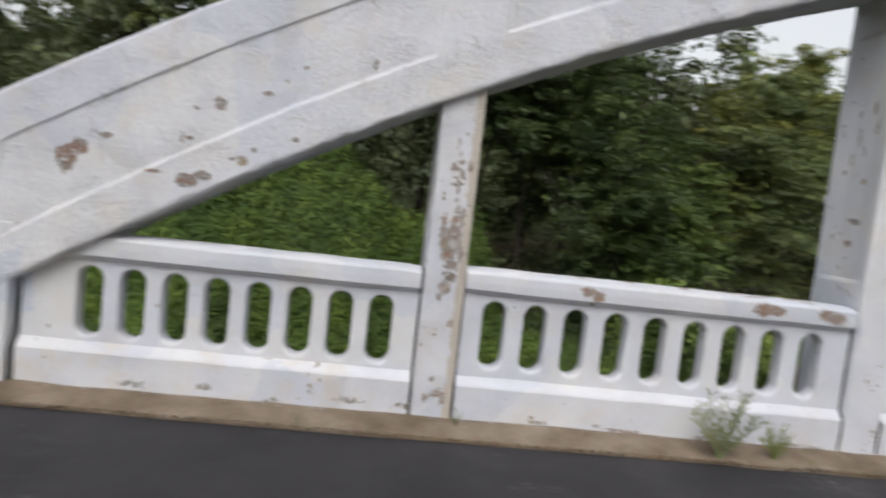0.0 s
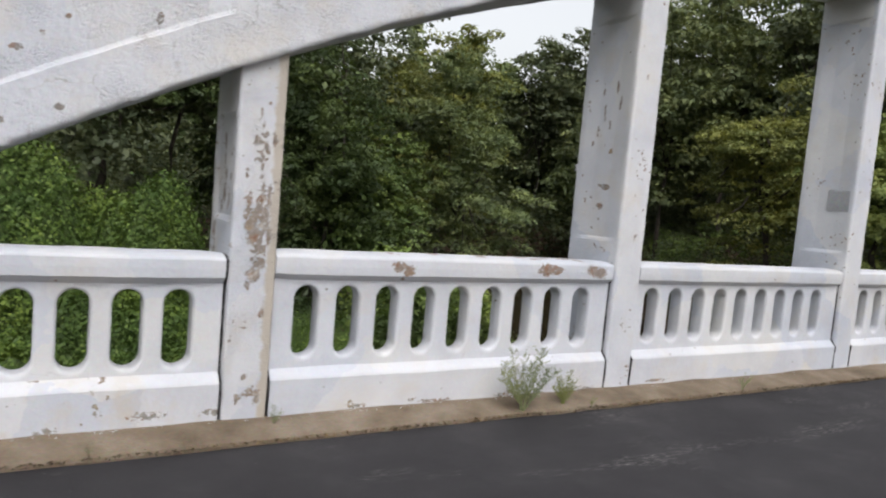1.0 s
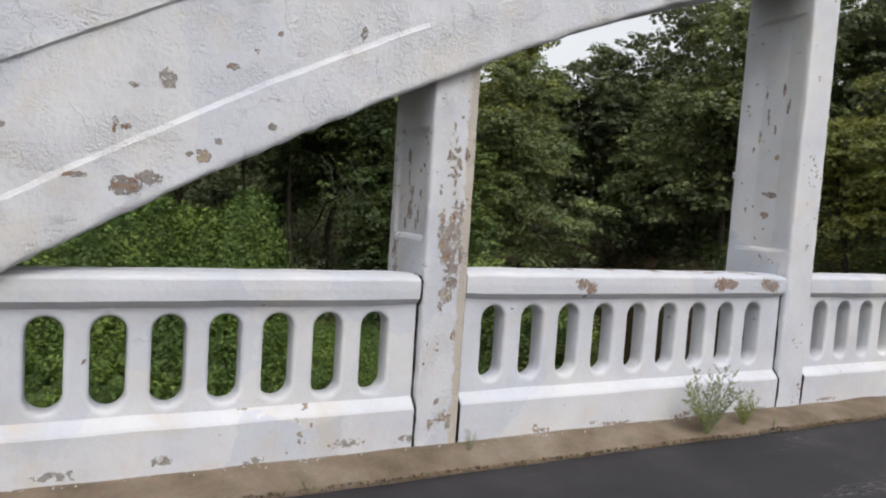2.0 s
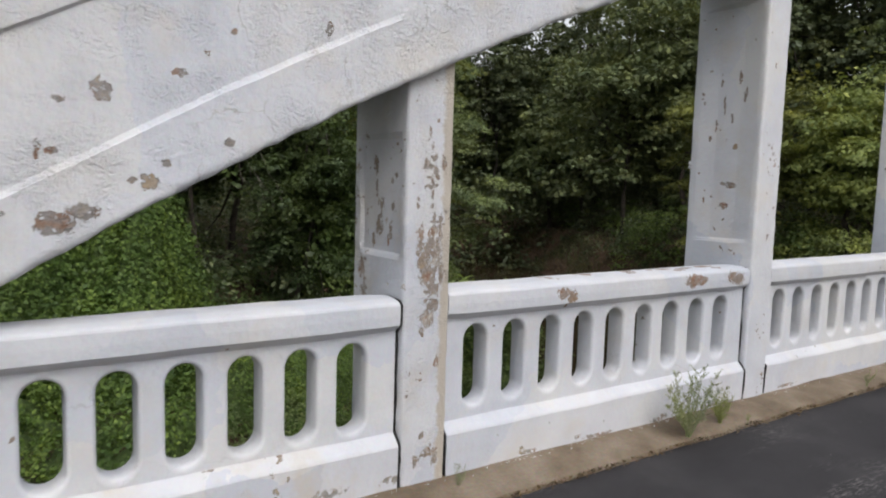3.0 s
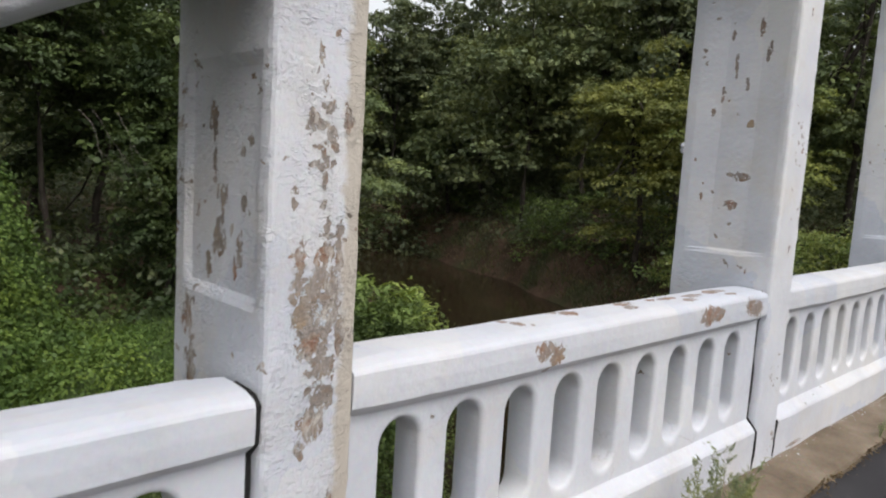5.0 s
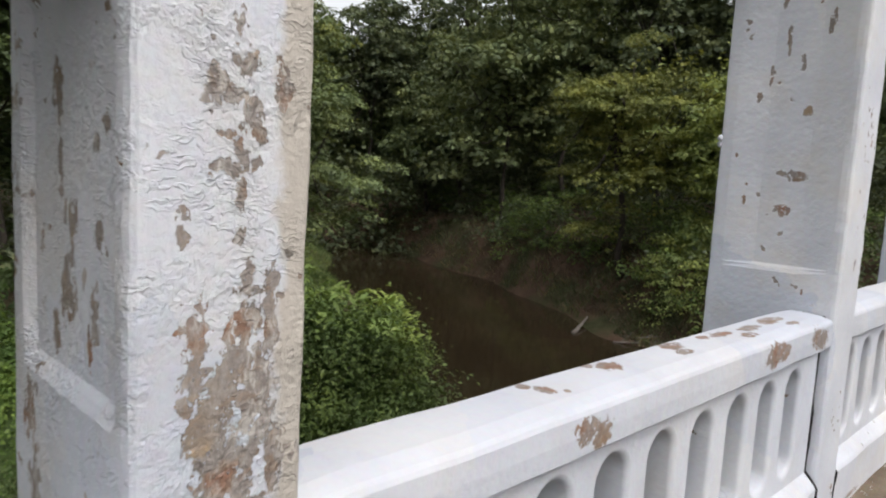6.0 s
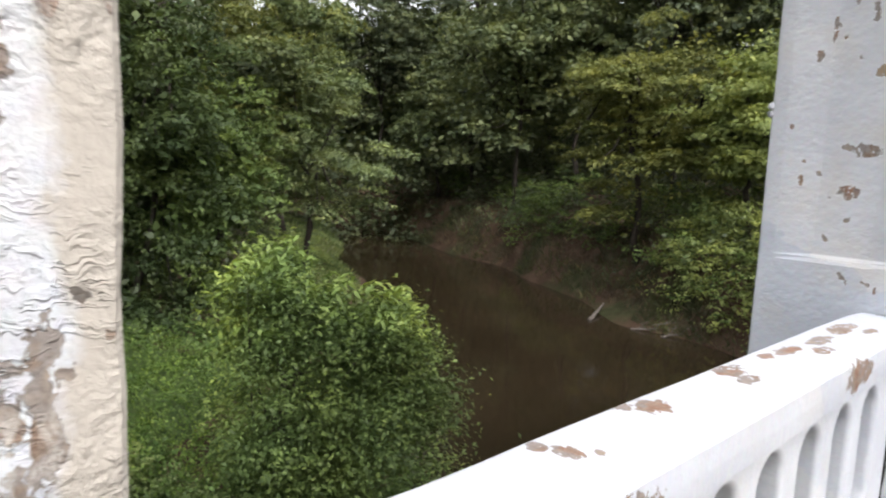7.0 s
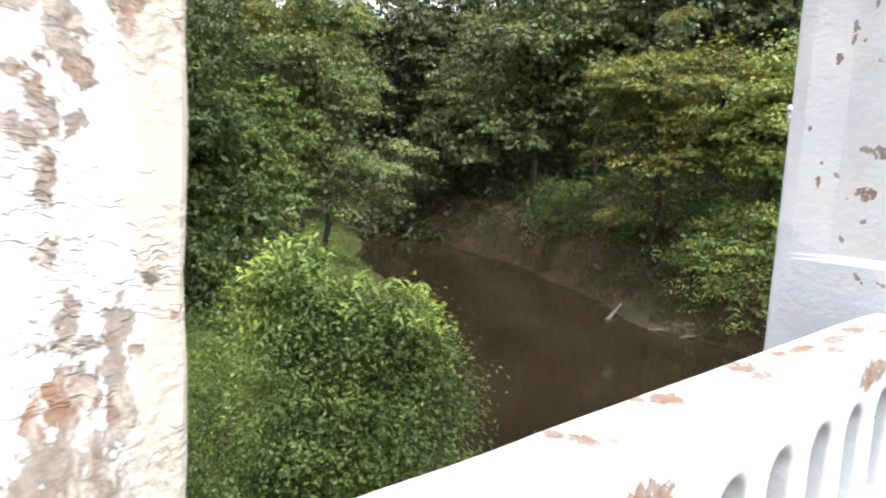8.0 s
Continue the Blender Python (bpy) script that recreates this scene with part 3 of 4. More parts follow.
def pierced(x0, x1, centres, half, lo, hi, y0, y1):
    """A concrete web between x0 and x1 with upright round-ended slots through it, their edges rounded."""
    bm = bmesh.new()
    bounds = [x0] + [(a + b) / 2 for a, b in zip(centres, centres[1:])] + [x1]
    zb, zt = 0.25, 0.86
    arc = 13
    for c, left, right in zip(centres, bounds, bounds[1:]):
        half_here = half

        def outline(grow):
            r = half_here + grow
            pts = [(c + r * math.cos(math.pi * i / arc), hi - half_here + r * math.sin(math.pi * i / arc)) for i in range(arc + 1)]
            low = 1.6 * grow
            pts += [(c - r * math.cos(math.pi * i / arc), lo + half_here - (r + low - grow) * math.sin(math.pi * i / arc)) for i in range(arc + 1)]
            return pts

        def border():
            pts = []
            for i, (px, pz) in enumerate(outline(0)):
                top = i <= arc
                cz = hi - half_here if top else lo + half_here
                dx, dz = px - c, pz - cz
                k = []
                if dx > 1e-6:
                    k.append((right - c) / dx)
                if dx < -1e-6:
                    k.append((left - c) / dx)
                if abs(dz) > 1e-6:
                    k.append(((zt - cz) if dz > 0 else (zb - cz)) / dz)
                s = min(k)
                pts.append([c + dx * s, cz + dz * s])
            # pull the nearest points into the corners
            for cx, cz in ((right, zt), (left, zt), (left, zb), (right, zb)):
                near = min(pts, key=lambda p: (p[0] - cx) ** 2 + (p[1] - cz) ** 2)
                near[0], near[1] = cx, cz
            return pts

        loops = []
        for y, g in ((y0, None), (y0, 0.016), (y0 + 0.003, 0.008), (y0 + 0.009, 0.002), (y0 + 0.018, 0.0), (y1 - 0.012, 0.0), (y1, 0.01), (y1, None)):
            loops.append([bm.verts.new((px, y, pz)) for px, pz in (border() if g is None else outline(g))])
        k = len(loops[0])
        for j, (a, b) in enumerate(zip(loops, loops[1:])):
            for i in range(k):
                bm.faces.new((a[i], a[(i + 1) % k], b[(i + 1) % k], b[i])).smooth = 0 < j < 6
    for x in (x0, x1):
        bm.faces.new([bm.verts.new(p) for p in ((x, y0, zb), (x, y0, zt), (x, y1, zt), (x, y1, zb))])
    bmesh.ops.remove_doubles(bm, verts=bm.verts, dist=0.0005)
    bmesh.ops.recalc_face_normals(bm, faces=bm.faces)
    return bm


def railing_panel(x0, x1, centres, label, cap_mat, drop=0.0):
    p = thing("railing_panel", label, "railing", "concrete railing panels between the posts", at=(x0, 0, 0.06))
    shift = Matrix.Translation((-x0, 0, -0.06))
    n = max(2, int((x1 - x0) / 0.12))
    xs = [x0 + 0.013] + [x0 + (x1 - x0) * i / n for i in range(1, n)] + [x1 - 0.022]
    cap = sweep([(0.0, 0.862), (-0.003, 0.91), (-0.002, 0.956), (0.003, 0.966), (0.012, 0.973), (0.05, 0.985), (0.11, 0.990), (0.172, 0.989), (0.19, 0.978), (0.194, 0.866), (0.147, 0.818), (0.05, 0.822)], xs)
    for ring_x, pull in ((x0 + 0.013, 1), (x1 - 0.022, -1)):
        for v in [v for v in cap.verts if abs(v.co.x - ring_x) < 1e-4]:
            v.co.x -= pull * 0.008
            v.co.y = 0.09 + (v.co.y - 0.09) * 0.93
            v.co.z = 0.90 + (v.co.z - 0.90) * 0.94
    roughen(cap, 0.004, 4.0)
    plinth = sweep([(0.0, 0.055), (-0.004, 0.262), (0.004, 0.275), (0.05, 0.322), (0.145, 0.322), (0.19, 0.27), (0.19, 0.055)], [x0 + 0.014] + xs[1:-1] + [x1 - 0.014])
    roughen(plinth, 0.005, 3.5)
    web = pierced(x0 + 0.014, x1 - 0.014, centres, 0.0725, 0.375, 0.791, 0.047, 0.172)
    for b in (cap, web):
        for v in b.verts:
            v.co.z -= drop * step(v.co.z, 0.26, 0.34)
    for nm, b, mt in (("cap", cap, cap_mat), ("pierced_web", web, PAINT_WEB), ("plinth", plinth, PAINT_PLINTH if drop else PAINT_PLINTH_CLEAN)):
        bmesh.ops.transform(b, matrix=shift, verts=b.verts)
        part(nm, b, mt, p)
    for xe, wide, back in ((x0 + 0.004, 0.007, 0.005), (x1 - 0.0125, 0.0105, 0.0)):
        lip = 0.006 if drop and xe > x0 + 0.1 else 0.018
        line = [(-0.005, 0.065), (-0.007, 0.264), (0.044, 0.326), (0.043, 0.822 - drop), (lip, 0.862 - drop), (lip, 0.955 - drop), (lip + 0.02, 0.977 - drop), (0.12, 0.983 - drop), (0.14, 0.065)]
        fine = []
        for (ya, za), (yb, zb) in zip(line[:-2], line[1:-1]):
            k = max(1, int((abs(zb - za) + abs(yb - ya)) / 0.03))
            fine += [(ya + (yb - ya) * i / k, za + (zb - za) * i / k) for i in range(k)]
        seal = sweep([(y + back, z) for y, z in fine + line[-2:]], [xe, xe + wide])
        for v in seal.verts:
            v.co.x += 0.006 * noise.noise(v.co * 23)
            v.co.y += 0.010 * noise.noise(v.co * 11 + Vector((5, 2, 1)))
        bmesh.ops.transform(seal, matrix=shift, verts=seal.verts)
        part("joint_seal", seal, SEAL, p, "black tarry joint filler")
    return p


railing_panel(-2.58, -0.25, [-2.19 + 0.2437 * i for i in range(8)], "white painted concrete railing panel with eight round-ended slots", PAINT, drop=0.027)
for k, (x0, x1) in enumerate(zip([p + POST_W for p in POSTS], PANEL_ENDS)):
    gap = 0.2562 if k == 0 else 0.2648
    cs = [x0 + (0.211 if k == 0 else 0.2) + gap * i for i in range(9)]
    railing_panel(x0, x1, cs, "white concrete railing panel, cap flaked to brown concrete" if k == 0 else "white painted concrete railing panel with nine slots", PAINT_CAP if k == 0 else PAINT)

# ---- arch rib ----
CROWN = 6.8


def arch_low(x):
    u = min(abs(x - CROWN), 14.0)
    return ARCH_TOP - ARCH_CURVE * u * u


def arch_depth(x):
    return 0.86 + 0.045 * max(0.0, abs(x - CROWN) - 3.5)


ARCH_TOP, ARCH_CURVE = 3.608, 0.0335
ARCH_Y = (-0.055, 0.585)


def arch_rib():
    bm = bmesh.new()
    xs = [-3.6 + 0.03 * i for i in range(0, 693)]
    edges = [p + POST_W / 2 for p in [-3.0] + POSTS + [16.6]]
    rings = []
    for x in xs:
        lo = arch_low(x)
        thick = arch_depth(x)
        near = min(abs(x - e) for e in edges)
        deep = 0.012 if near > 0.20 else 0.0
        y0, y1 = ARCH_Y
        b0, b1 = lo + 0.28, lo + 0.745 * thick
        prof = [(y0 + 0.03, lo), (y0 + 0.014, lo + 0.003), (y0 + 0.005, lo + 0.012), (y0 + 0.001, lo + 0.026), (y0, lo + 0.045), (y0, b0), (y0 + 0.4 * deep, b0 + 0.007), (y0 + deep, b0 + 0.026), (y0 + deep, b1 - 0.012), (y0, b1), (y0, lo + thick - 0.02), (y0 + 0.02, lo + thick),
                (y1 - 0.02, lo + thick), (y1, lo + thick - 0.02), (y1, b1), (y1 - deep, b1 - 0.012), (y1 - deep, b0 + 0.022), (y1, b0), (y1, lo + 0.05), (y1 - 0.035, lo)]
        rings.append([bm.verts.new((x, y, z)) for y, z in prof])
    k = len(rings[0])
    for a, b in zip(rings, rings[1:]):
        for i in range(k):
            bm.faces.new((a[i], a[(i + 1) % k], b[(i + 1) % k], b[i]))
    bm.faces.new(rings[0][::-1])
    bm.faces.new(rings[-1])
    bmesh.ops.recalc_face_normals(bm, faces=bm.faces)
    roughen(bm, 0.005, 5.0)
    # the lower arris is ragged from rough casting
    for ring in rings:
        for v in ring[:4]:
            v.co += Vector((0, noise.noise(v.co * 21) * 0.009 + noise.noise(v.co * 5) * 0.005, noise.noise(v.co * 17 + Vector((3, 1, 4))) * 0.010))
    for f in bm.faces:
        c = f.calc_center_median()
        if c.y < ARCH_Y[0] + 0.07 and c.z < arch_low(c.x) + 0.04:
            f.smooth = True
    return bm


tagged(part("arch_rib", arch_rib(), PAINT_ARCH), "white painted concrete bridge arch with sunken side panels", "arch", kind="structure")
for x in (-3.82, 16.2):
    bm = sweep([(-0.05, -3.2), (-0.05, 0.98), (0.0, 1.02), (0.53, 1.02), (0.58, 0.98), (0.58, -3.2)], [x, x + 0.4, x + 0.8, x + 1.22])
    roughen(bm, 0.006, 3.0)
    tagged(part("abutment_pier", bm, PAINT), "white painted concrete pier at the foot of the arch", "pier", kind="structure")
for x in (-4.2, 16.4):
    bm = sweep([(-6.6, -5.4), (-6.6, -0.43), (0.7, -0.43), (0.7, -5.4)], [x, x + 1.5])
    tagged(part("abutment_wall", bm, CONCRETE), "raw concrete abutment wall under the deck", "abutment", kind="structure")


# ---- hanger posts ----
def hanger_post(x0, mat, label, bk=0.545, slope=0.13):
    """An upright post under the arch: chamfered corners, a sunken panel on either side with a sill at its foot."""
    p = thing("hanger_post", label, "post", "concrete posts that hang from the arch", at=(x0, 0, 0.06))
    bm = bmesh.new()
    top = min(arch_low(x0), arch_low(x0 + POST_W)) + 0.12
    slope_top = top - 0.37
    zs = [0.05] + [0.09 + 0.04 * i for i in range(26)] + [1.122, 1.13, 1.148, 1.16]
    zs += [z for z in np.arange(1.2, slope_top - 0.03, 0.04)] + [slope_top, slope_top + 0.03, top - 0.2, top]
    rings = []
    for z in zs:
        deep = 0.016 if 1.155 < z < slope_top + 0.01 else 0.008 if 1.14 < z < 1.155 else 0.0
        # left front corner worn round, the others nearly sharp
        half = [(0.022, 0.0), (0.05, 0.0), (POST_W - 0.03, 0.0), (POST_W - 0.007, 0.0), (POST_W, 0.007), (POST_W, 0.045), (POST_W - deep, 0.045 + slope), (POST_W - deep, bk - 0.06 - slope), (POST_W, bk - 0.055), (POST_W, bk - 0.007), (POST_W - 0.007, bk),
                (0.007, bk), (0.0, bk - 0.007), (0.0, bk - 0.055), (deep, bk - 0.06 - slope), (deep, 0.045 + slope), (0.0, 0.045), (0.0, 0.024), (0.003, 0.010), (0.010, 0.003)]
        rings.append([bm.verts.new((x - 0.0, y, z - 0.06)) for x, y in half])
    k = len(rings[0])
    for a, b in zip(rings, rings[1:]):
        for i in range(k):
            bm.faces.new((a[i], a[(i + 1) % k], b[(i + 1) % k], b[i]))
    bm.faces.new(rings[0][::-1])
    bm.faces.new(rings[-1])
    bmesh.ops.recalc_face_normals(bm, faces=bm.faces)
    roughen(bm, 0.0025, 6.0)
    # worn front arrises
    for ring in rings:
        for v in (ring[0], ring[3], ring[4], ring[-1], ring[-2], ring[-3]):
            v.co += Vector((noise.noise(v.co * 31), noise.noise(v.co * 27 + Vector((5, 2, 8))), 0)) * 0.0035
    part("shaft", bm, mat, p)
    return p


PATCH = (0.05, 0.27, 1.53, 1.73)
for k, px in enumerate(POSTS):
    post = hanger_post(px, PAINT_A if k == 0 else PAINT_B, "white concrete post with badly flaking paint" if k == 0 else "white painted concrete post with small paint chips", bk=0.50 if k == 0 else 0.545, slope=0.016 if k == 0 else 0.13)
    if k == 1:
        bm = bmesh.new()
        tube(bm, [Vector((0.002, 0.545, 1.585)), Vector((0.002, 0.548, 1.592)), Vector((0.002, 0.55, 1.605)), Vector((0.002, 0.55, 1.62)), Vector((0.002, 0.548, 1.633)), Vector((0.002, 0.545, 1.64))], [0.003, 0.009, 0.0115, 0.0115, 0.009, 0.003], 12)
        part("knob", bm, PAINT, post, "small white porcelain knob", smooth=True)
    if k == 2:
        y0, y1, z0, z1 = PATCH
        patch = sweep([(y0, z0), (y0, z1 - 0.01), (y0 + 0.012, z1), (0.17, z1 + 0.004), (y1 - 0.015, z1 + 0.006), (y1, z1 - 0.012), (y1 - 0.004, z0 + 0.008), (y1 - 0.02, z0 - 0.006), (0.17, z0 + 0.003)], [-0.003, 0.01])
        for v in patch.verts:
            v.co.x += 0.014 * min(1.0, max(0.0, (v.co.y - 0.03) / 0.14))
            v.co.z -= 0.06
        part("repair_patch", patch, MORTAR, post, "smooth grey mortar repair patch")


# ---- plants ----
def leaves(rng, centres, normals, length, width, droop=0.25, mess=0.55):
    """Two-triangle leaves at the centres, facing about along the normals: vertices and quads."""
    n = len(centres)
    nrm = normals + rng.normal(0, mess, (n, 3))
    nrm /= np.linalg.norm(nrm, axis=1, keepdims=True) + 1e-9
    a = np.cross(nrm, rng.normal(0, 1, (n, 3)))
    a /= np.linalg.norm(a, axis=1, keepdims=True) + 1e-9
    b = np.cross(nrm, a)
    s = rng.uniform(0.6, 1.35, (n, 1))
    ln, wd = a * length * s * 0.5, b * width * s * 0.5
    sag = nrm * length * s * droop * 0.5
    v = np.stack([centres - ln - sag, centres + wd + 0.1 * ln, centres + ln - sag, centres - wd + 0.1 * ln], 1).reshape(-1, 3)
    return v, np.arange(4 * n).reshape(-1, 4)


def clumps(rng, tips, count, spreadv, length, width, up=1.0):
    """Leaves in flattened clusters round the tips."""
    n = len(tips)
    size = rng.uniform(0.6, 1.4, (n, 1, 1))
    off = rng.normal(0, 1, (n, count, 3)) * np.array(spreadv) * size
    pts = (tips[:, None, :] + off).reshape(-1, 3)
    nrm = off / (np.linalg.norm(off, axis=2, keepdims=True) + 1e-9) * 0.5 + np.array([0, 0, up])
    return leaves(rng, pts, nrm.reshape(-1, 3), length, width)


def crown_tips(rng, n, radii, centre, hollow=0.55, lobes=7):
    """Branch ends in an uneven crown made of several lobes."""
    d = rng.normal(0, 1, (lobes, 3))
    d /= np.linalg.norm(d, axis=1, keepdims=True)
    lob = d * np.array(radii) * rng.uniform(0.3, 0.62, (lobes, 1))
    size = rng.uniform(0.42, 0.72, lobes)
    k = rng.integers(0, lobes, n)
    u = rng.normal(0, 1, (n, 3))
    u /= np.linalg.norm(u, axis=1, keepdims=True)
    r = rng.uniform(hollow, 1.0, (n, 1)) ** 0.6
    return np.array(centre) + lob[k] + u * r * size[k, None] * np.array(radii)


def limbs(rng, base, tips, radius, top):
    """Trunk and limbs as one bmesh; limbs reach towards some of the tips."""
    bm = bmesh.new()
    base = Vector(base)
    topv = Vector(top)
    spine = [base.lerp(topv, i / 7) + Vector((rng.normal(0, 0.12), rng.normal(0, 0.12), 0)) * (i > 0) for i in range(8)]
    tube(bm, spine, [radius * (1 - 0.1 * i) * (1.35 if i == 0 else 1) for i in range(8)], 9)
    for t in tips:
        s = spine[rng.integers(4, 8)]
        e = Vector(t)
        m = s.lerp(e, 0.5) + Vector((0, 0, -0.12 * (e - s).length))
        tube(bm, [s, s.lerp(m, 0.6), m, m.lerp(e, 0.6), e], [radius * 0.4, radius * 0.32, radius * 0.22, radius * 0.14, radius * 0.05], 5)
    return bm


def domes(rng, tips, centre, count, size, length, width, flat=0.6, mess=0.38):
    """Leafy boughs: each a lumpy dome of leaves that leans outward from the trunk and sags at its end, open and dark below."""
    n = len(tips)
    out = tips - np.array(centre)
    out[:, 2] *= 0.2
    out += rng.normal(0, 0.3, (n, 3)) * (1, 1, 0.3)
    out /= np.linalg.norm(out, axis=1, keepdims=True) + 1e-9
    s = (rng.uniform(0.55, 1.4, (n, 1, 1)) * size)
    z = rng.uniform(-0.3, 1.0, (n, count, 1))
    a = rng.uniform(0, 2 * math.pi, (n, count, 1))
    w = np.sqrt(np.maximum(0.0, 1 - z * z))
    u = np.concatenate([np.cos(a) * w, np.sin(a) * w, z], 2)
    knobs = rng.normal(0, 1, (n, 6, 3))
    knobs /= np.linalg.norm(knobs, axis=2, keepdims=True)
    bump_out = np.max(np.einsum("nci,nki->nck", u, knobs), axis=2, keepdims=True)
    r = (0.62 + 0.46 * np.clip(bump_out, 0, 1) ** 4) * rng.uniform(0.72, 1.06, (n, count, 1))
    along = np.einsum("nci,ni->nc", u, out)[:, :, None]
    p = u * r * s * np.array([1, 1, flat]) + out[:, None, :] * along * r * s * 0.55
    p[:, :, 2:] -= (0.22 * np.clip(along, 0, 1) ** 2 + 0.1 * w * w) * s
    nrm = u / np.array([1, 1, flat])
    nrm = nrm / np.linalg.norm(nrm, axis=2, keepdims=True) + np.array([0, 0, 0.35])
    return leaves(rng, (tips[:, None, :] + p).reshape(-1, 3), nrm.reshape(-1, 3), length, width, mess=mess)


def tree(seed, x, y, height, spread_r, mat, label, crown_low=0.25, boughs=240, per=80, leaf=(0.2, 0.125), bough=0.62, radius=0.15, lobes=10, group="trees along the creek", tiers=44, core=70, flat=(0.15, 0.07), dome=0.55):
    rng = np.random.default_rng(seed)
    z = float(ground_height(x, y)) - 0.1
    t = thing("tree", label, "tree", group, at=(x, y, z))
    mid = (crown_low + 1.0) / 2 * height
    # leafy boughs in tiers, with dark gaps between
    at = crown_tips(rng, tiers, (spread_r, spread_r, height * (1 - crown_low) / 2 * 1.05), (0, 0, mid), lobes=lobes, hollow=0.62)
    tips = at[rng.integers(0, tiers, boughs)] + rng.normal(0, 1, (boughs, 3)) * np.array([flat[0], flat[0], flat[1]]) * spread_r
    tips = tips[tips[:, 2] > 0.15]
    some = tips[rng.choice(len(tips), 26, replace=False)]
    part("trunk", limbs(rng, (0, 0, -0.3), some, radius, (rng.normal(0, 0.4), rng.normal(0, 0.4), height * 0.7)), BARK, t, smooth=True)
    v, q = domes(rng, tips, (0, 0, mid), per, bough, *leaf, flat=dome)
    # shaded inner foliage, coarser
    inner = crown_tips(rng, core, (spread_r * 0.68, spread_r * 0.68, height * (1 - crown_low) / 2 * 0.84), (0, 0, mid), lobes=lobes, hollow=0.05)
    inner = inner[inner[:, 2] > 0.2]
    v2, q2 = clumps(rng, inner, 30, (0.42, 0.42, 0.3), max(0.2, 1.3 * leaf[0]), max(0.13, 1.3 * leaf[1]))
    arrays("crown", np.concatenate([v, v2]), np.concatenate([q, q2 + len(v)]), mat, t)
    return t


# ---- trees ----
def bearing(deg, dist):
    return dist * math.sin(radians(deg)), dist * math.cos(radians(deg))


KINDS = [(LEAF_DARK, "dark green broadleaf tree on the creek bank"), (LEAF_MID, "green broadleaf tree with layered leafy boughs"), (LEAF_OLIVE, "yellow-green tree with thin airy crown"), (LEAF_BUSH, "tree draped in bright green vines"), (LEAF_LIGHT, "light green leafy tree by the bridge"), (LEAF_SHADED, "tall tree smothered in dark green vines"), (LEAF_FOREST, "broad green forest tree behind the far bank")]
# bearing, distance, height, spread, leaf kind, where the crown begins
FAR_FRONT = [(60.6, 26.8, 10.6, 2.6, 2, -0.02), (68.3, 24.5, 7.6, 2.2, 4, 0.08), (75, 27, 11.7, 3.6, 1, 0.12), (82, 27, 13.2, 4.0, 0, 0.15), (50.0, 37.0, 13.8, 4.6, 6, 0.1), (55.0, 36.5, 14.0, 4.6, 6, 0.12), (43.6, 44.0, 7.6, 2.6, 1, 0.3), (46.5, 43, 13.0, 4.4, 6, 0.2),
       (62.5, 35, 15.4, 4.4, 0, 0.15)]
FAR_BACK = [(69, 34, 16.4, 4.6, 0, 0.15), (76, 35, 16.4, 4.8, 0, 0.15), (38.8, 52, 16.6, 4.2, 0, 0.26), (33.5, 51, 15.5, 4.2, 1, 0.2), (42.5, 53, 17.0, 4.3, 0, 0.2), (47.5, 50, 17.5, 4.8, 0, 0.15), (52.5, 46, 17.8, 4.8, 6, 0.15), (57.5, 44, 18.2, 4.8, 1, 0.15), (64, 44, 18.8, 5.0, 0, 0.15)]
for i, (a, r, h, s, m, low) in enumerate(FAR_FRONT + FAR_BACK):
    if r < 29:
        tree(100 + i, *bearing(a, r), h, s, KINDS[m][0], KINDS[m][1], crown_low=low, leaf=(0.13, 0.08), boughs=280, per=120, bough=0.52, tiers=40, flat=(0.2, 0.05), dome=0.42)
    else:
        tree(100 + i, *bearing(a, r), h, s, KINDS[m][0], KINDS[m][1], crown_low=low, leaf=(0.255, 0.165), boughs=250, per=58, bough=0.72)
NEAR = [(20.5, 16.0, 9.8, 2.2, 5, 0.02), (25.5, 17.0, 6.4, 1.7, 3, 0.02), (11.5, 18.5, 11.5, 3.2, 5, 0.25), (33.2, 26.0, 9.8, 2.7, 1, 0.2), (31.5, 36.5, 13.6, 3.0, 2, 0.2), (27.5, 28.0, 11.0, 3.0, 2, 0.1), (20.0, 26.0, 13.0, 3.8, 0, 0.1), (15.5, 22.5, 10.0, 3.2, 5, 0.03), (8.0, 18.5, 12.5, 3.6, 5, 0.3)]
NEAR_BACK = [(1.0, 18.5, 12.5, 3.6, 0, 0.10), (-7.0, 18.0, 12.5, 3.6, 0, 0.1),
             (-16.0, 18.0, 12.5, 3.8, 1, 0.1), (-26.0, 18.5, 12.5, 4.0, 0, 0.1), (12.0, 27.0, 14.0, 4.4, 0, 0.1), (2.0, 27.0, 14.5, 4.6, 0, 0.1), (-9.0, 27.0, 14.5, 4.6, 0, 0.1), (28.5, 44.0, 13.0, 4.0, 0, 0.1)]
for i, (a, r, h, s, m, low) in enumerate(NEAR + NEAR_BACK):
    if i < 3 or i == 8:
        tree(200 + i, *bearing(a, r), h, s, KINDS[m][0], KINDS[m][1], crown_low=low, leaf=(0.10, 0.06), boughs=400, per=115, bough=0.34, lobes=14, radius=0.09, tiers=90, flat=(0.12, 0.12), dome=0.6)
    elif i in (3, 5):
        tree(200 + i, *bearing(a, r), h, s, KINDS[m][0], KINDS[m][1], crown_low=low, leaf=(0.14, 0.085), boughs=280, per=110, bough=0.5, dome=0.45)
    else:
        tree(200 + i, *bearing(a, r), h, s, KINDS[m][0], KINDS[m][1], crown_low=low, leaf=(0.22, 0.145), boughs=210 if a > 5 else 130, per=58, bough=0.64)

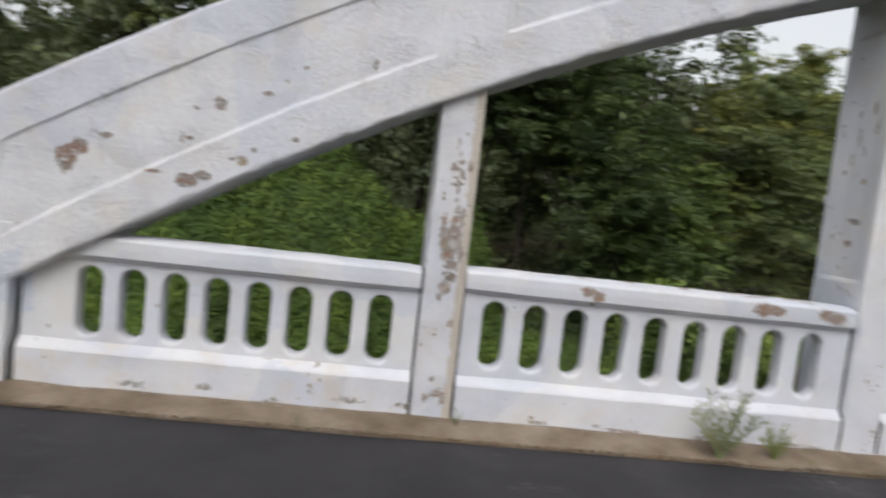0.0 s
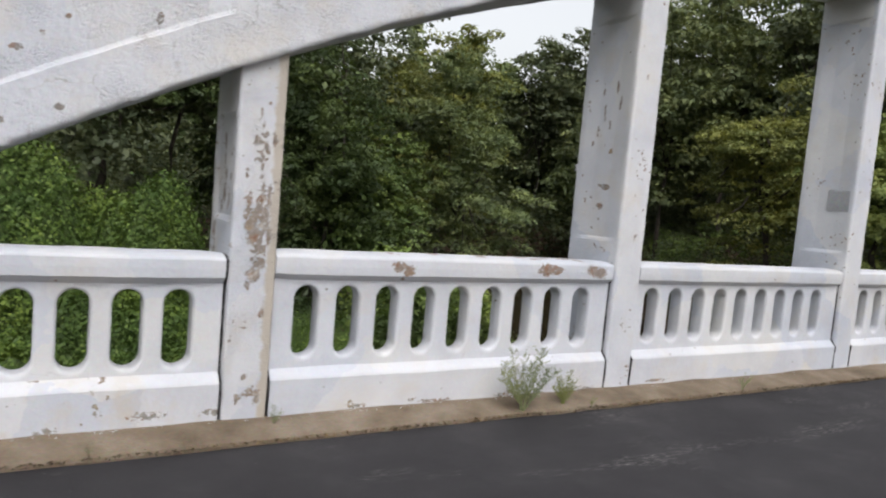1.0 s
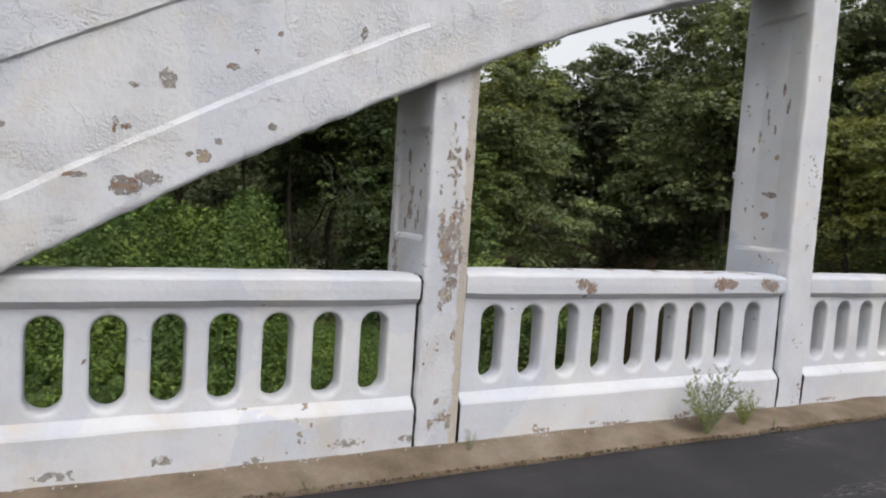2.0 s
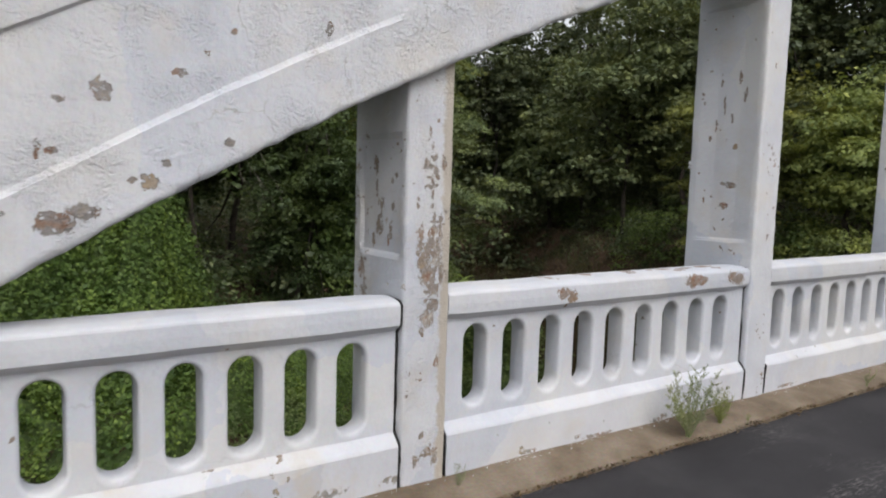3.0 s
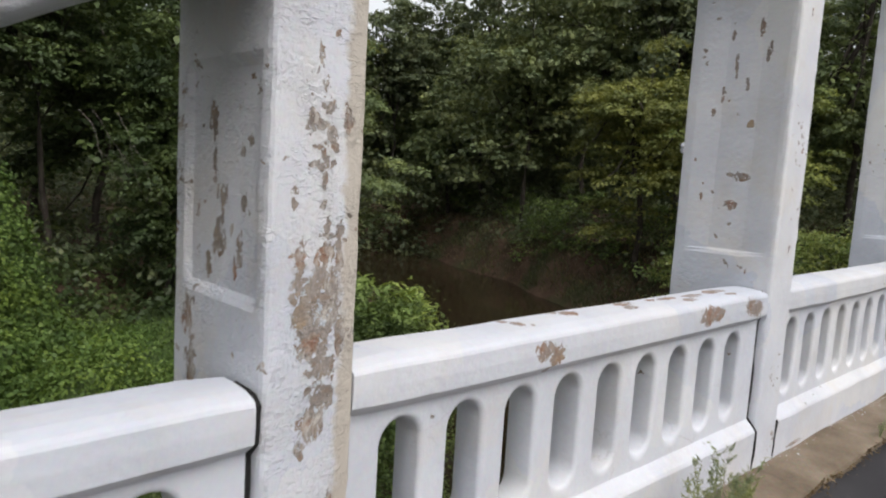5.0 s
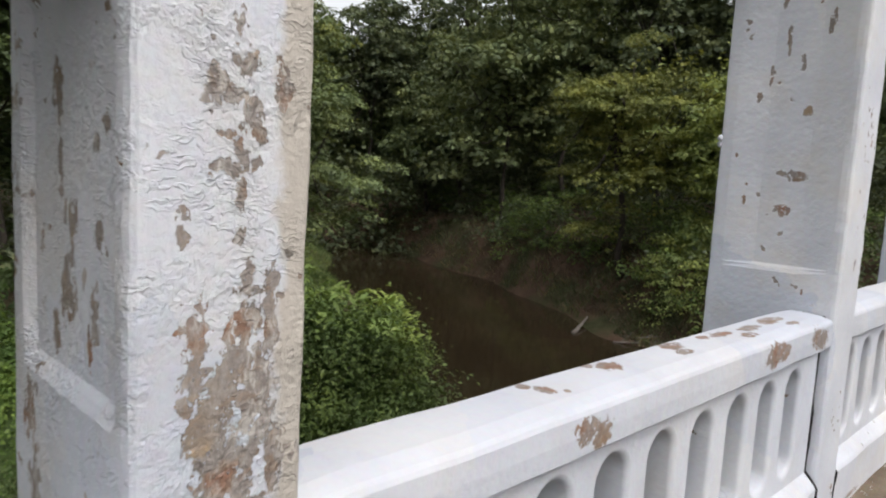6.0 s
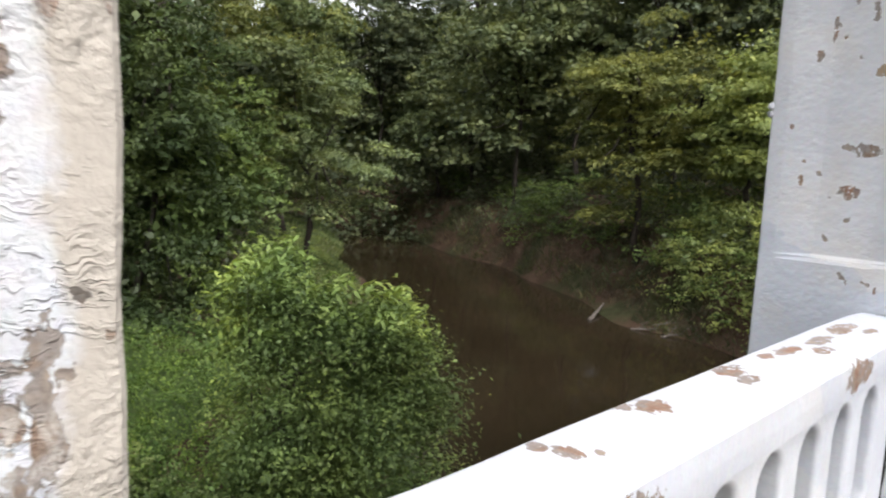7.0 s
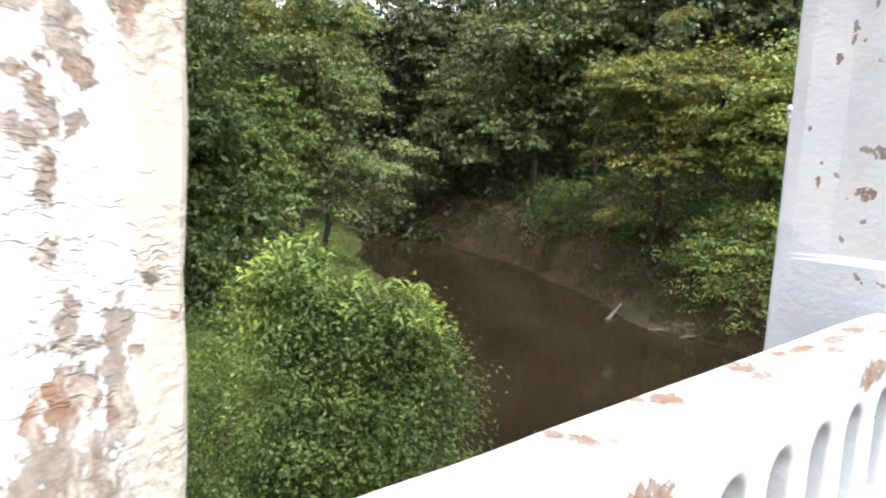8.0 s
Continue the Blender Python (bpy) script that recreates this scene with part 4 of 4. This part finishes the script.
# bare hanging twigs under the boughs of the near trees
rng = np.random.default_rng(5)
tw = thing("dead_branch", "bare grey dead branches hanging below a bough", "branch", at=(*bearing(15.0, 14.2), 2.2))
for k in range(3):
    bm = bmesh.new()
    p = Vector((rng.normal(0, 0.3), rng.normal(0, 0.2), 0))
    pts = [p.copy()]
    for j in range(7):
        p = p + Vector((0.16 + rng.normal(0, 0.06), rng.normal(0, 0.05), -0.26 + rng.normal(0, 0.08)))
        pts.append(p.copy())
    tube(bm, pts, [0.006 - 0.0006 * j for j in range(8)], 5)
    for j in (2, 3, 4, 5):
        q = pts[j]
        tube(bm, [q, q + Vector((rng.normal(0.1, 0.12), rng.normal(0, 0.1), -0.25)), q + Vector((rng.normal(0.15, 0.2), rng.normal(0, 0.1), -0.55))], [0.003, 0.0025, 0.0015], 4)
    part("twig", bm, DRIFTWOOD, tw)

# ---- shrub below the railing ----
rng = np.random.default_rng(7)
sx, sy = 4.2, 6.42
bz = float(ground_height(sx, sy))
shrub = thing("shrub", "bright green leafy sapling clump below the bridge", "shrub", at=(sx, sy, bz - 0.1))
top = 0.5 - bz
# upright leaders in the middle, wide low skirts around
tips = np.concatenate([crown_tips(rng, 250, (1.45, 1.45, top * 0.36), (0.4, -0.3, top * 0.36), hollow=0.35, lobes=22), crown_tips(rng, 110, (0.68, 0.68, top * 0.28), (-0.18, 0.05, top * 0.72), hollow=0.2, lobes=8),
                       np.array([0.8, -0.54, top * 0.66]) + rng.normal(0, 1, (36, 3)) * (0.28, 0.28, 0.22), np.array([1.08, -0.74, top * 0.50]) + rng.normal(0, 1, (56, 3)) * (0.28, 0.28, 0.28), np.array([0.7, -0.5, top * 0.48]) + rng.normal(0, 1, (40, 3)) * (0.3, 0.3, 0.25), np.array([0.45, -0.2, top * 0.72]) + rng.normal(0, 1, (34, 3)) * (0.28, 0.28, 0.2)])
tips = tips[tips[:, 2] > 0.2]
part("trunk", limbs(rng, (0, 0, -0.2), tips[rng.choice(len(tips), 46, replace=False)], 0.04, (-0.1, 0, top * 0.55)), BARK, shrub, smooth=True)
v, q = clumps(rng, tips, 128, (0.17, 0.17, 0.10), 0.066, 0.028)
arrays("foliage", v, q, LEAF_BUSH, shrub)
ends = tips[np.argsort(-tips[:, 2] + rng.normal(0, 0.35, len(tips)))[:110]] + np.array([0, 0, 0.17])
v, q = clumps(rng, ends, 30, (0.11, 0.11, 0.06), 0.14, 0.04, up=1.0)
arrays("young_leaves", v, q, LEAF_TIP, shrub, "pale yellow-green young leaves at the shoot tips")

# ---- vines over the near bank and its mounds ----
MOUNDS = [(-1.25, 10.4, 0.62, 2.15), (0.65, 10.6, 0.72, 2.1), (-0.35, 10.7, 0.6, 1.45), (-1.9, 10.2, 0.5, 1.2), (1.5, 11.0, 0.55, 1.4), (-2.6, 10.8, 0.9, 2.5), (-4.6, 11.0, 1.1, 2.9), (0.9, 9.5, 0.4, 0.5), (-0.6, 9.4, 0.5, 0.3),
          (2.5, 8.7, 0.5, 0.45), (3.3, 10.3, 0.6, 0.5), (2.2, 6.7, 0.45, 0.4), (4.2, 9.7, 0.5, 0.4), (1.7, 7.6, 0.4, 0.35), (2.9, 7.6, 0.4, 0.35)]


def vine_height(x, y):
    z = ground_height(x, y)
    for mx, my, mr, mh in MOUNDS:
        q = ((x - mx) ** 2 + (y - my) ** 2) / (mr * mr)
        z = z + mh / (1 + q * q * 1.2)
    return z + 0.10 + 0.28 * waves(x, y, 1.9, 5.0) + 0.17 * waves(x, y, 4.3, 2.0) + 0.11 * waves(x, y, 9.0, 1.0)


def vine_leaves(seed, n, box, length, width, cap, mat, name, label):
    r = np.random.default_rng(seed)
    x, y = r.uniform(box[0], box[1], n), r.uniform(box[2], box[3], n)
    d, side = river(x, y)
    e = 0.06
    gxs = (vine_height(x + e, y) - vine_height(x - e, y)) / (2 * e)
    gys = (vine_height(x, y + e) - vine_height(x, y - e)) / (2 * e)
    area = np.sqrt(1 + gxs ** 2 + gys ** 2)
    ok = (d > 0.7) & (side < 0) & (r.uniform(0, cap, n) < area)
    x, y, gxs, gys = x[ok], y[ok], gxs[ok], gys[ok]
    nrm = np.stack([-gxs, -gys, np.ones(len(x))], -1)
    nrm /= np.linalg.norm(nrm, axis=1, keepdims=True)
    lift = np.abs(r.normal(0, 0.14, (len(x), 1)))
    p = np.stack([x, y, vine_height(x, y)], -1) + nrm * lift
    v, q = leaves(r, p, nrm + np.array([0, 0, 0.5]), length, width, mess=0.6)
    return tagged(arrays(name, v, q, mat), label, "vines", kind="stuff")


vine_leaves(11, 190000, (-7, 2.6, 8.0, 13.5), 0.078, 0.05, 3.4, LEAF_VINE, "vine_cover", "bright green vines smothering the near bank")
vine_leaves(13, 150000, (1.2, 8.5, 3.5, 13.0), 0.052, 0.032, 2.6, LEAF_VINE, "vine_cover", "fine green creepers carpeting the near bank")
vine_leaves(14, 65000, (-7, 3, 1.2, 8.0), 0.07, 0.042, 2.2, LEAF_VINE, "vine_cover", "green creepers on the slope below the railing")
# same creepers farther in; tree shade is put into their colour
vine_leaves(12, 42000, (-6, 12, 12.3, 19.0), 0.14, 0.09, 2.5, LEAF_SHADED, "vine_cover", "creeping vines under the trees, shade put into their leaf colour")
ax, ay = np.meshgrid(np.linspace(-8.5, 9, 141), np.linspace(2.6, 14, 92))
far_in, _ = river(ax, ay)
az = np.maximum(vine_height(ax, ay) - 0.13, ground_height(ax, ay) - 0.3) - 2.0 * step(-far_in, -1.2, 0.2)
idx = np.arange(ax.size).reshape(ax.shape)
quads = np.stack([idx[:-1, :-1], idx[:-1, 1:], idx[1:, 1:], idx[1:, :-1]], -1).reshape(-1, 4)
tagged(arrays("vine_mound", np.stack([ax, ay, az], -1).reshape(-1, 3), quads, CREEPER, smooth=True), "mat of creeper stems beneath the vine leaves", "mound", kind="stuff")


# ---- undergrowth, grass, far woods and an added light screen ----
def scatter_stuff(name, seed, n, box, accept, lift, per, clump, leaf, mat, label, category, up=0.7):
    r = np.random.default_rng(seed)
    x, y = r.uniform(box[0], box[1], n), r.uniform(box[2], box[3], n)
    d, side = river(x, y)
    ok = accept(x, y, d, side)
    x, y = x[ok], y[ok]
    z = ground_height(x, y) + r.uniform(lift[0], lift[1], len(x))
    at = np.stack([x, y, z], -1)
    v, q = domes(r, at, at.mean(0) + (0, 0, -1), per, clump[0], *leaf, flat=clump[1]) if len(clump) == 2 else clumps(r, at, per, clump, *leaf, up=up)
    return tagged(arrays(name, v, q, mat), label, category, kind="stuff")


def grass_stuff(name, seed, n, box, accept, height, mat, label):
    """Upright bent blades."""
    r = np.random.default_rng(seed)
    x, y = r.uniform(box[0], box[1], n), r.uniform(box[2], box[3], n)
    d, side = river(x, y)
    ok = accept(x, y, d, side) & (ground_height(x, y) > WATER_Z - 0.02)
    x, y = x[ok], y[ok]
    z = ground_height(x, y) - 0.03
    k = len(x)
    a = r.uniform(0, 2 * math.pi, k)
    h = height * r.uniform(0.4, 1.2, k)
    lean = r.normal(0, 0.45, (k, 2)) * h[:, None]
    w = (0.006 + 0.008 * r.uniform(0, 1, k))
    base = np.stack([x, y, z], -1)
    sidev = np.stack([np.cos(a) * w, np.sin(a) * w, np.zeros(k)], -1)
    midp = base + np.stack([lean[:, 0] * 0.35, lean[:, 1] * 0.35, h * 0.6], -1)
    tip = base + np.stack([lean[:, 0], lean[:, 1], h], -1)
    v = np.stack([base - sidev, base + sidev, midp + sidev * 0.8, tip], 1).reshape(-1, 3)
    return tagged(arrays(name, v, np.arange(4 * k).reshape(-1, 4), mat), label, "grass", kind="stuff")


scatter_stuff("undergrowth", 21, 4400, (14, 44, 0, 60), lambda x, y, d, s: (d > 1.2 + 2.2 * (y > 27)) & (s > 0) & (d < 15), (0.0, 1.6), 26, (0.34, 0.34, 0.2), (0.16, 0.09), LEAF_DARK, "tangled green undergrowth on the far bank", "undergrowth")
scatter_stuff("bank_shrubs", 26, 5600, (14, 34, 2, 45), lambda x, y, d, s: (s > 0) & (d > 1.0 + 2.4 * (y > 25)) & (d < 5.5) & (waves(x, y, 0.8, 2.0) > -0.1), (0.1, 1.7), 56, (0.46, 0.5), (0.12, 0.07), LEAF_BUSH, "leafy green shrubs on the far bank", "shrubs")
scatter_stuff("bank_shrubs", 28, 520, (18.5, 24, 5.0, 11.0), lambda x, y, d, s: (s > 0) & (d > 0.9) & (d < 4.0), (0.0, 1.9), 56, (0.42, 0.55), (0.11, 0.065), LEAF_LIGHT, "green shrubs leaning over the water's edge", "shrubs")
scatter_stuff("undergrowth", 22, 2000, (-10, 24, 14, 60), lambda x, y, d, s: (d > 3.5) & (s < 0) & (x < 0.6 * y), (0.0, 1.3), 26, (0.34, 0.34, 0.2), (0.18, 0.10), LEAF_DARK, "dark green undergrowth beneath the near trees", "undergrowth")
grass_stuff("bank_grass", 23, 75000, (14, 30, 2, 40), lambda x, y, d, s: (s > 0) & (d > -0.1) & (d < 2.2) & (waves(x, y, 0.9, 4.0) > -0.15), 0.3, GRASS, "rough green grass along the far waterline")
grass_stuff("waterline_grass", 27, 16000, (17.5, 22.5, 6.0, 11.2), lambda x, y, d, s: (s > 0) & (d > -0.2) & (d < 1.5) & (waves(x, y, 1.7, 1.0) > -0.5), 0.17, GRASS, "tussocks of pale green grass at the water's edge")
grass_stuff("dry_grass", 24, 60000, (14, 30, 2, 42), lambda x, y, d, s: (s > 0) & (d > 0.3) & (d < 3.2) & (waves(x, y, 0.9, 4.0) < 0.1), 0.25, STRAW, "brown dry grass and roots on the cut bank")
vine_leaves(15, 52000, (0.6, 3.1, 4.2, 6.9), 0.05, 0.03, 2.6, BAR_GRASS, "vine_cover", "pale yellow-green creepers among the darker ones")
grass_stuff("bar_grass", 25, 70000, (13, 28, 20, 39), lambda x, y, d, s: (s < 0) & (d > 0.5) & (d < 4.5), 0.2, BAR_GRASS, "short pale green grass on the sand bar")


def woods_and_screen(seed, n, a0, a1, r0, r1, top, mat):
    r = np.random.default_rng(seed)
    a, rad = np.radians(r.uniform(a0, a1, n)), r.uniform(r0, r1, n)
    x, y = rad * np.sin(a), rad * np.cos(a)
    hi = top * (0.78 + 0.2 * np.sin(a * 31) * np.cos(a * 13 + 1.0) + 0.12 * np.sin(a * 83))
    z = -1.5 + r.uniform(0, 1, n) ** 0.8 * hi
    v, q = domes(r, np.stack([x, y, z], -1), (0, 0, 0), 22, 1.05, 0.5, 0.32, flat=0.55)
    return tagged(arrays("woods_and_screen", v, q, mat), "dense dark green woods beyond the creek, plus an unseen band behind added to block light", "woods", kind="stuff")


def understorey(seed, n, a0, a1, r0, r1, high=6.0, leaf=(0.36, 0.24)):
    r = np.random.default_rng(seed)
    a, rad = np.radians(r.uniform(a0, a1, n)), r.uniform(r0, r1, n)
    x, y = rad * np.sin(a), rad * np.cos(a)
    z = ground_height(x, y) + r.uniform(0, high, n)
    v, q = clumps(r, np.stack([x, y, z], -1), 30, (0.6, 0.6, 0.4), *leaf)
    return tagged(arrays("understorey", v, q, LEAF_DARK), "dark shaded thicket below the far trees", "thicket", kind="stuff")


understorey(34, 1100, -30, 95, 40, 47)
woods_and_screen(31, 1800, -45, 27, 50, 60, 17, LEAF_DARK)
woods_and_screen(32, 2000, 27, 43, 58, 65, 17.5, LEAF_MID)
woods_and_screen(33, 1900, 43, 100, 52, 62, 27, LEAF_DARK)


# unseen band of foliage behind the camera, added to block low sky light
woods_and_screen(35, 900, 114, 246, 17, 25, 21, LEAF_DARK)

# the woods go on behind
bm = bmesh.new()
rows = []
for i in range(221):
    a = radians(-65 + i * 0.85)
    hi = 8.0 if 27 < math.degrees(a) < 43 else 13.0
    hi *= 0.9 + 0.16 * noise.noise(Vector((i * 0.21, 3.3, 0))) + 0.10 * noise.noise(Vector((i * 0.9, 1.3, 0)))
    rr = 68 + 3 * noise.noise(Vector((i * 0.3, 8.0, 0)))
    rows.append([bm.verts.new(((rr + 1.2 * noise.noise(Vector((i * 0.8, k * 0.9, 5.0)))) * math.sin(a), rr * math.cos(a), -3.5 + (hi + 3.5) * k / 8)) for k in range(9)])
for p, q in zip(rows, rows[1:]):
    for k in range(8):
        bm.faces.new((p[k], q[k], q[k + 1], p[k + 1]))
tagged(part("backdrop", bm, DISTANT, smooth=True), "dark green woods in the distance", "woods", kind="structure")

# ---- driftwood ----
def driftwood(x, y, length, thick, turn, rise, label, forks):
    r = np.random.default_rng(int(x * 100))
    t = thing("driftwood_log", label, "log", "driftwood along the far waterline", at=(x, y, WATER_Z))
    bm = bmesh.new()
    pts = [Vector((length * i / 6 - length * 0.3, r.normal(0, 0.03), rise * i / 6 * length + 0.02 + r.normal(0, 0.015))) for i in range(7)]
    tube(bm, pts, [thick * (1 - 0.09 * i) for i in range(7)], 8)
    for _ in range(forks):
        s = pts[r.integers(2, 6)]
        tube(bm, [s, s + Vector((r.normal(0.1, 0.1), r.normal(0, 0.15), 0.16)), s + Vector((r.normal(0.2, 0.2), r.normal(0, 0.3), 0.32))], [thick * 0.4, thick * 0.28, thick * 0.12], 5)
    bmesh.ops.rotate(bm, verts=bm.verts, matrix=Matrix.Rotation(radians(turn), 3, "Z"))
    part("stem", bm, DRIFTWOOD, t, smooth=True)


driftwood(19.59, 12.51, 2.0, 0.075, 20, 0.1, "pale grey driftwood log sticking out of the water", 0)
driftwood(19.2, 10.6, 0.8, 0.04, -60, 0.08, "thin grey driftwood branch at the waterline", 4)
driftwood(19.2, 9.6, 0.7, 0.035, -35, 0.12, "small forked driftwood at the waterline", 3)

# ---- weeds and litter on the kerb ----
def weed(x, y, z, height, stems, seed, label, mat):
    """Stems that fan out from one root, set with short upturned sprigs of narrow leaves."""
    r = np.random.default_rng(seed)
    t = thing("weed", label, "weed", "weeds in the kerb joints", at=(x, y, z))
    bm = bmesh.new()
    at, facing = [], []
    k = height / 0.42
    for n in range(stems):
        fan = (n + 0.5) / stems * 2 - 1
        lean = Vector((0.78 * fan + r.normal(0, 0.14), r.normal(0, 0.22), 1.0)).normalized()
        h = height * (1.0 - 0.4 * abs(fan)) * r.uniform(0.8, 1.05)
        pts = [lean * (h * q / 6) + Vector((0.03 * k * fan * (q / 6) ** 2 + r.normal(0, 0.004), r.normal(0, 0.005), -0.02 if q == 0 else 0)) for q in range(7)]
        tube(bm, pts, [0.0034 * k, 0.003 * k, 0.0025 * k, 0.002 * k, 0.0015 * k, 0.0011 * k, 0.0007 * k], 5)
        for q in range(7):
            f = 1.4 + 4.4 * q / 6
            p = pts[int(f)].lerp(pts[min(6, int(f) + 1)], f - int(f))
            for side in (-1, 1):
                e = p + Vector((side * r.uniform(0.02, 0.06), r.normal(0, 0.025), r.uniform(0.025, 0.075))) * (k * (1.15 - 0.08 * q))
                tube(bm, [p, p.lerp(e, 0.5) + Vector((side * 0.006 * k, 0, 0)), e], [0.0013 * k, 0.001 * k, 0.0005 * k], 3)
                for g in np.linspace(0.2, 1.0, 5):
                    at.append(np.array(p.lerp(e, float(g))) + r.normal(0, 0.003 * k, 3))
    part("stalk", bm, mat, t)
    c = np.repeat(np.array(at), 2, 0)
    v, q = leaves(r, c, np.tile([0, -0.4, 0.6], (len(c), 1)), 0.026 * k, 0.0042 * k, mess=0.9)
    arrays("foliage", v, q, mat, t)


weed(1.62, -0.225, 0.035, 0.45, 13, 1, "grey-green bushy weed growing from the kerb joint", WEED)
weed(1.98, -0.19, 0.035, 0.25, 14, 2, "low yellow-green weed beside a taller one on the kerb", WEED_PALE)
weed(2.19, -0.25, 0.03, 0.07, 5, 5, "tiny yellow weed by the road edge", WEED_PALE)
weed(0.02, -0.10, 0.05, 0.13, 5, 3, "small weed at the foot of a post", WEED)
weed(3.8, -0.23, 0.03, 0.15, 6, 4, "small weed by the road edge", WEED)
weed(-0.9, -0.24, 0.03, 0.06, 4, 6, "tiny weed by the road edge", WEED)
r = np.random.default_rng(41)
n = 5200
lx = r.uniform(-4, 12, n)
ly = -0.262 + r.normal(0, 0.022, n) + 0.05 * np.abs(r.normal(0, 1, n)) * (r.uniform(0, 1, n) < 0.25)
v, q = leaves(r, np.stack([lx, ly, np.full(n, 0.022)], -1), np.tile([0, 0, 1.0], (n, 1)), 0.022, 0.010)
tagged(arrays("leaf_litter", v, q, STRAW), "brown dry leaf litter along the kerb edge", "litter", kind="stuff")
n = 420
lx = r.uniform(-2.5, 12, n)
v, q = leaves(r, np.stack([lx, -0.012 - np.abs(r.normal(0, 0.02, n)), np.full(n, 0.064)], -1), np.tile([0, 0, 1.0], (n, 1)), 0.012, 0.007, mess=0.3)
tagged(arrays("paint_flakes", v, q, PAINT), "fallen white paint flakes along the foot of the railing", "litter", kind="stuff")
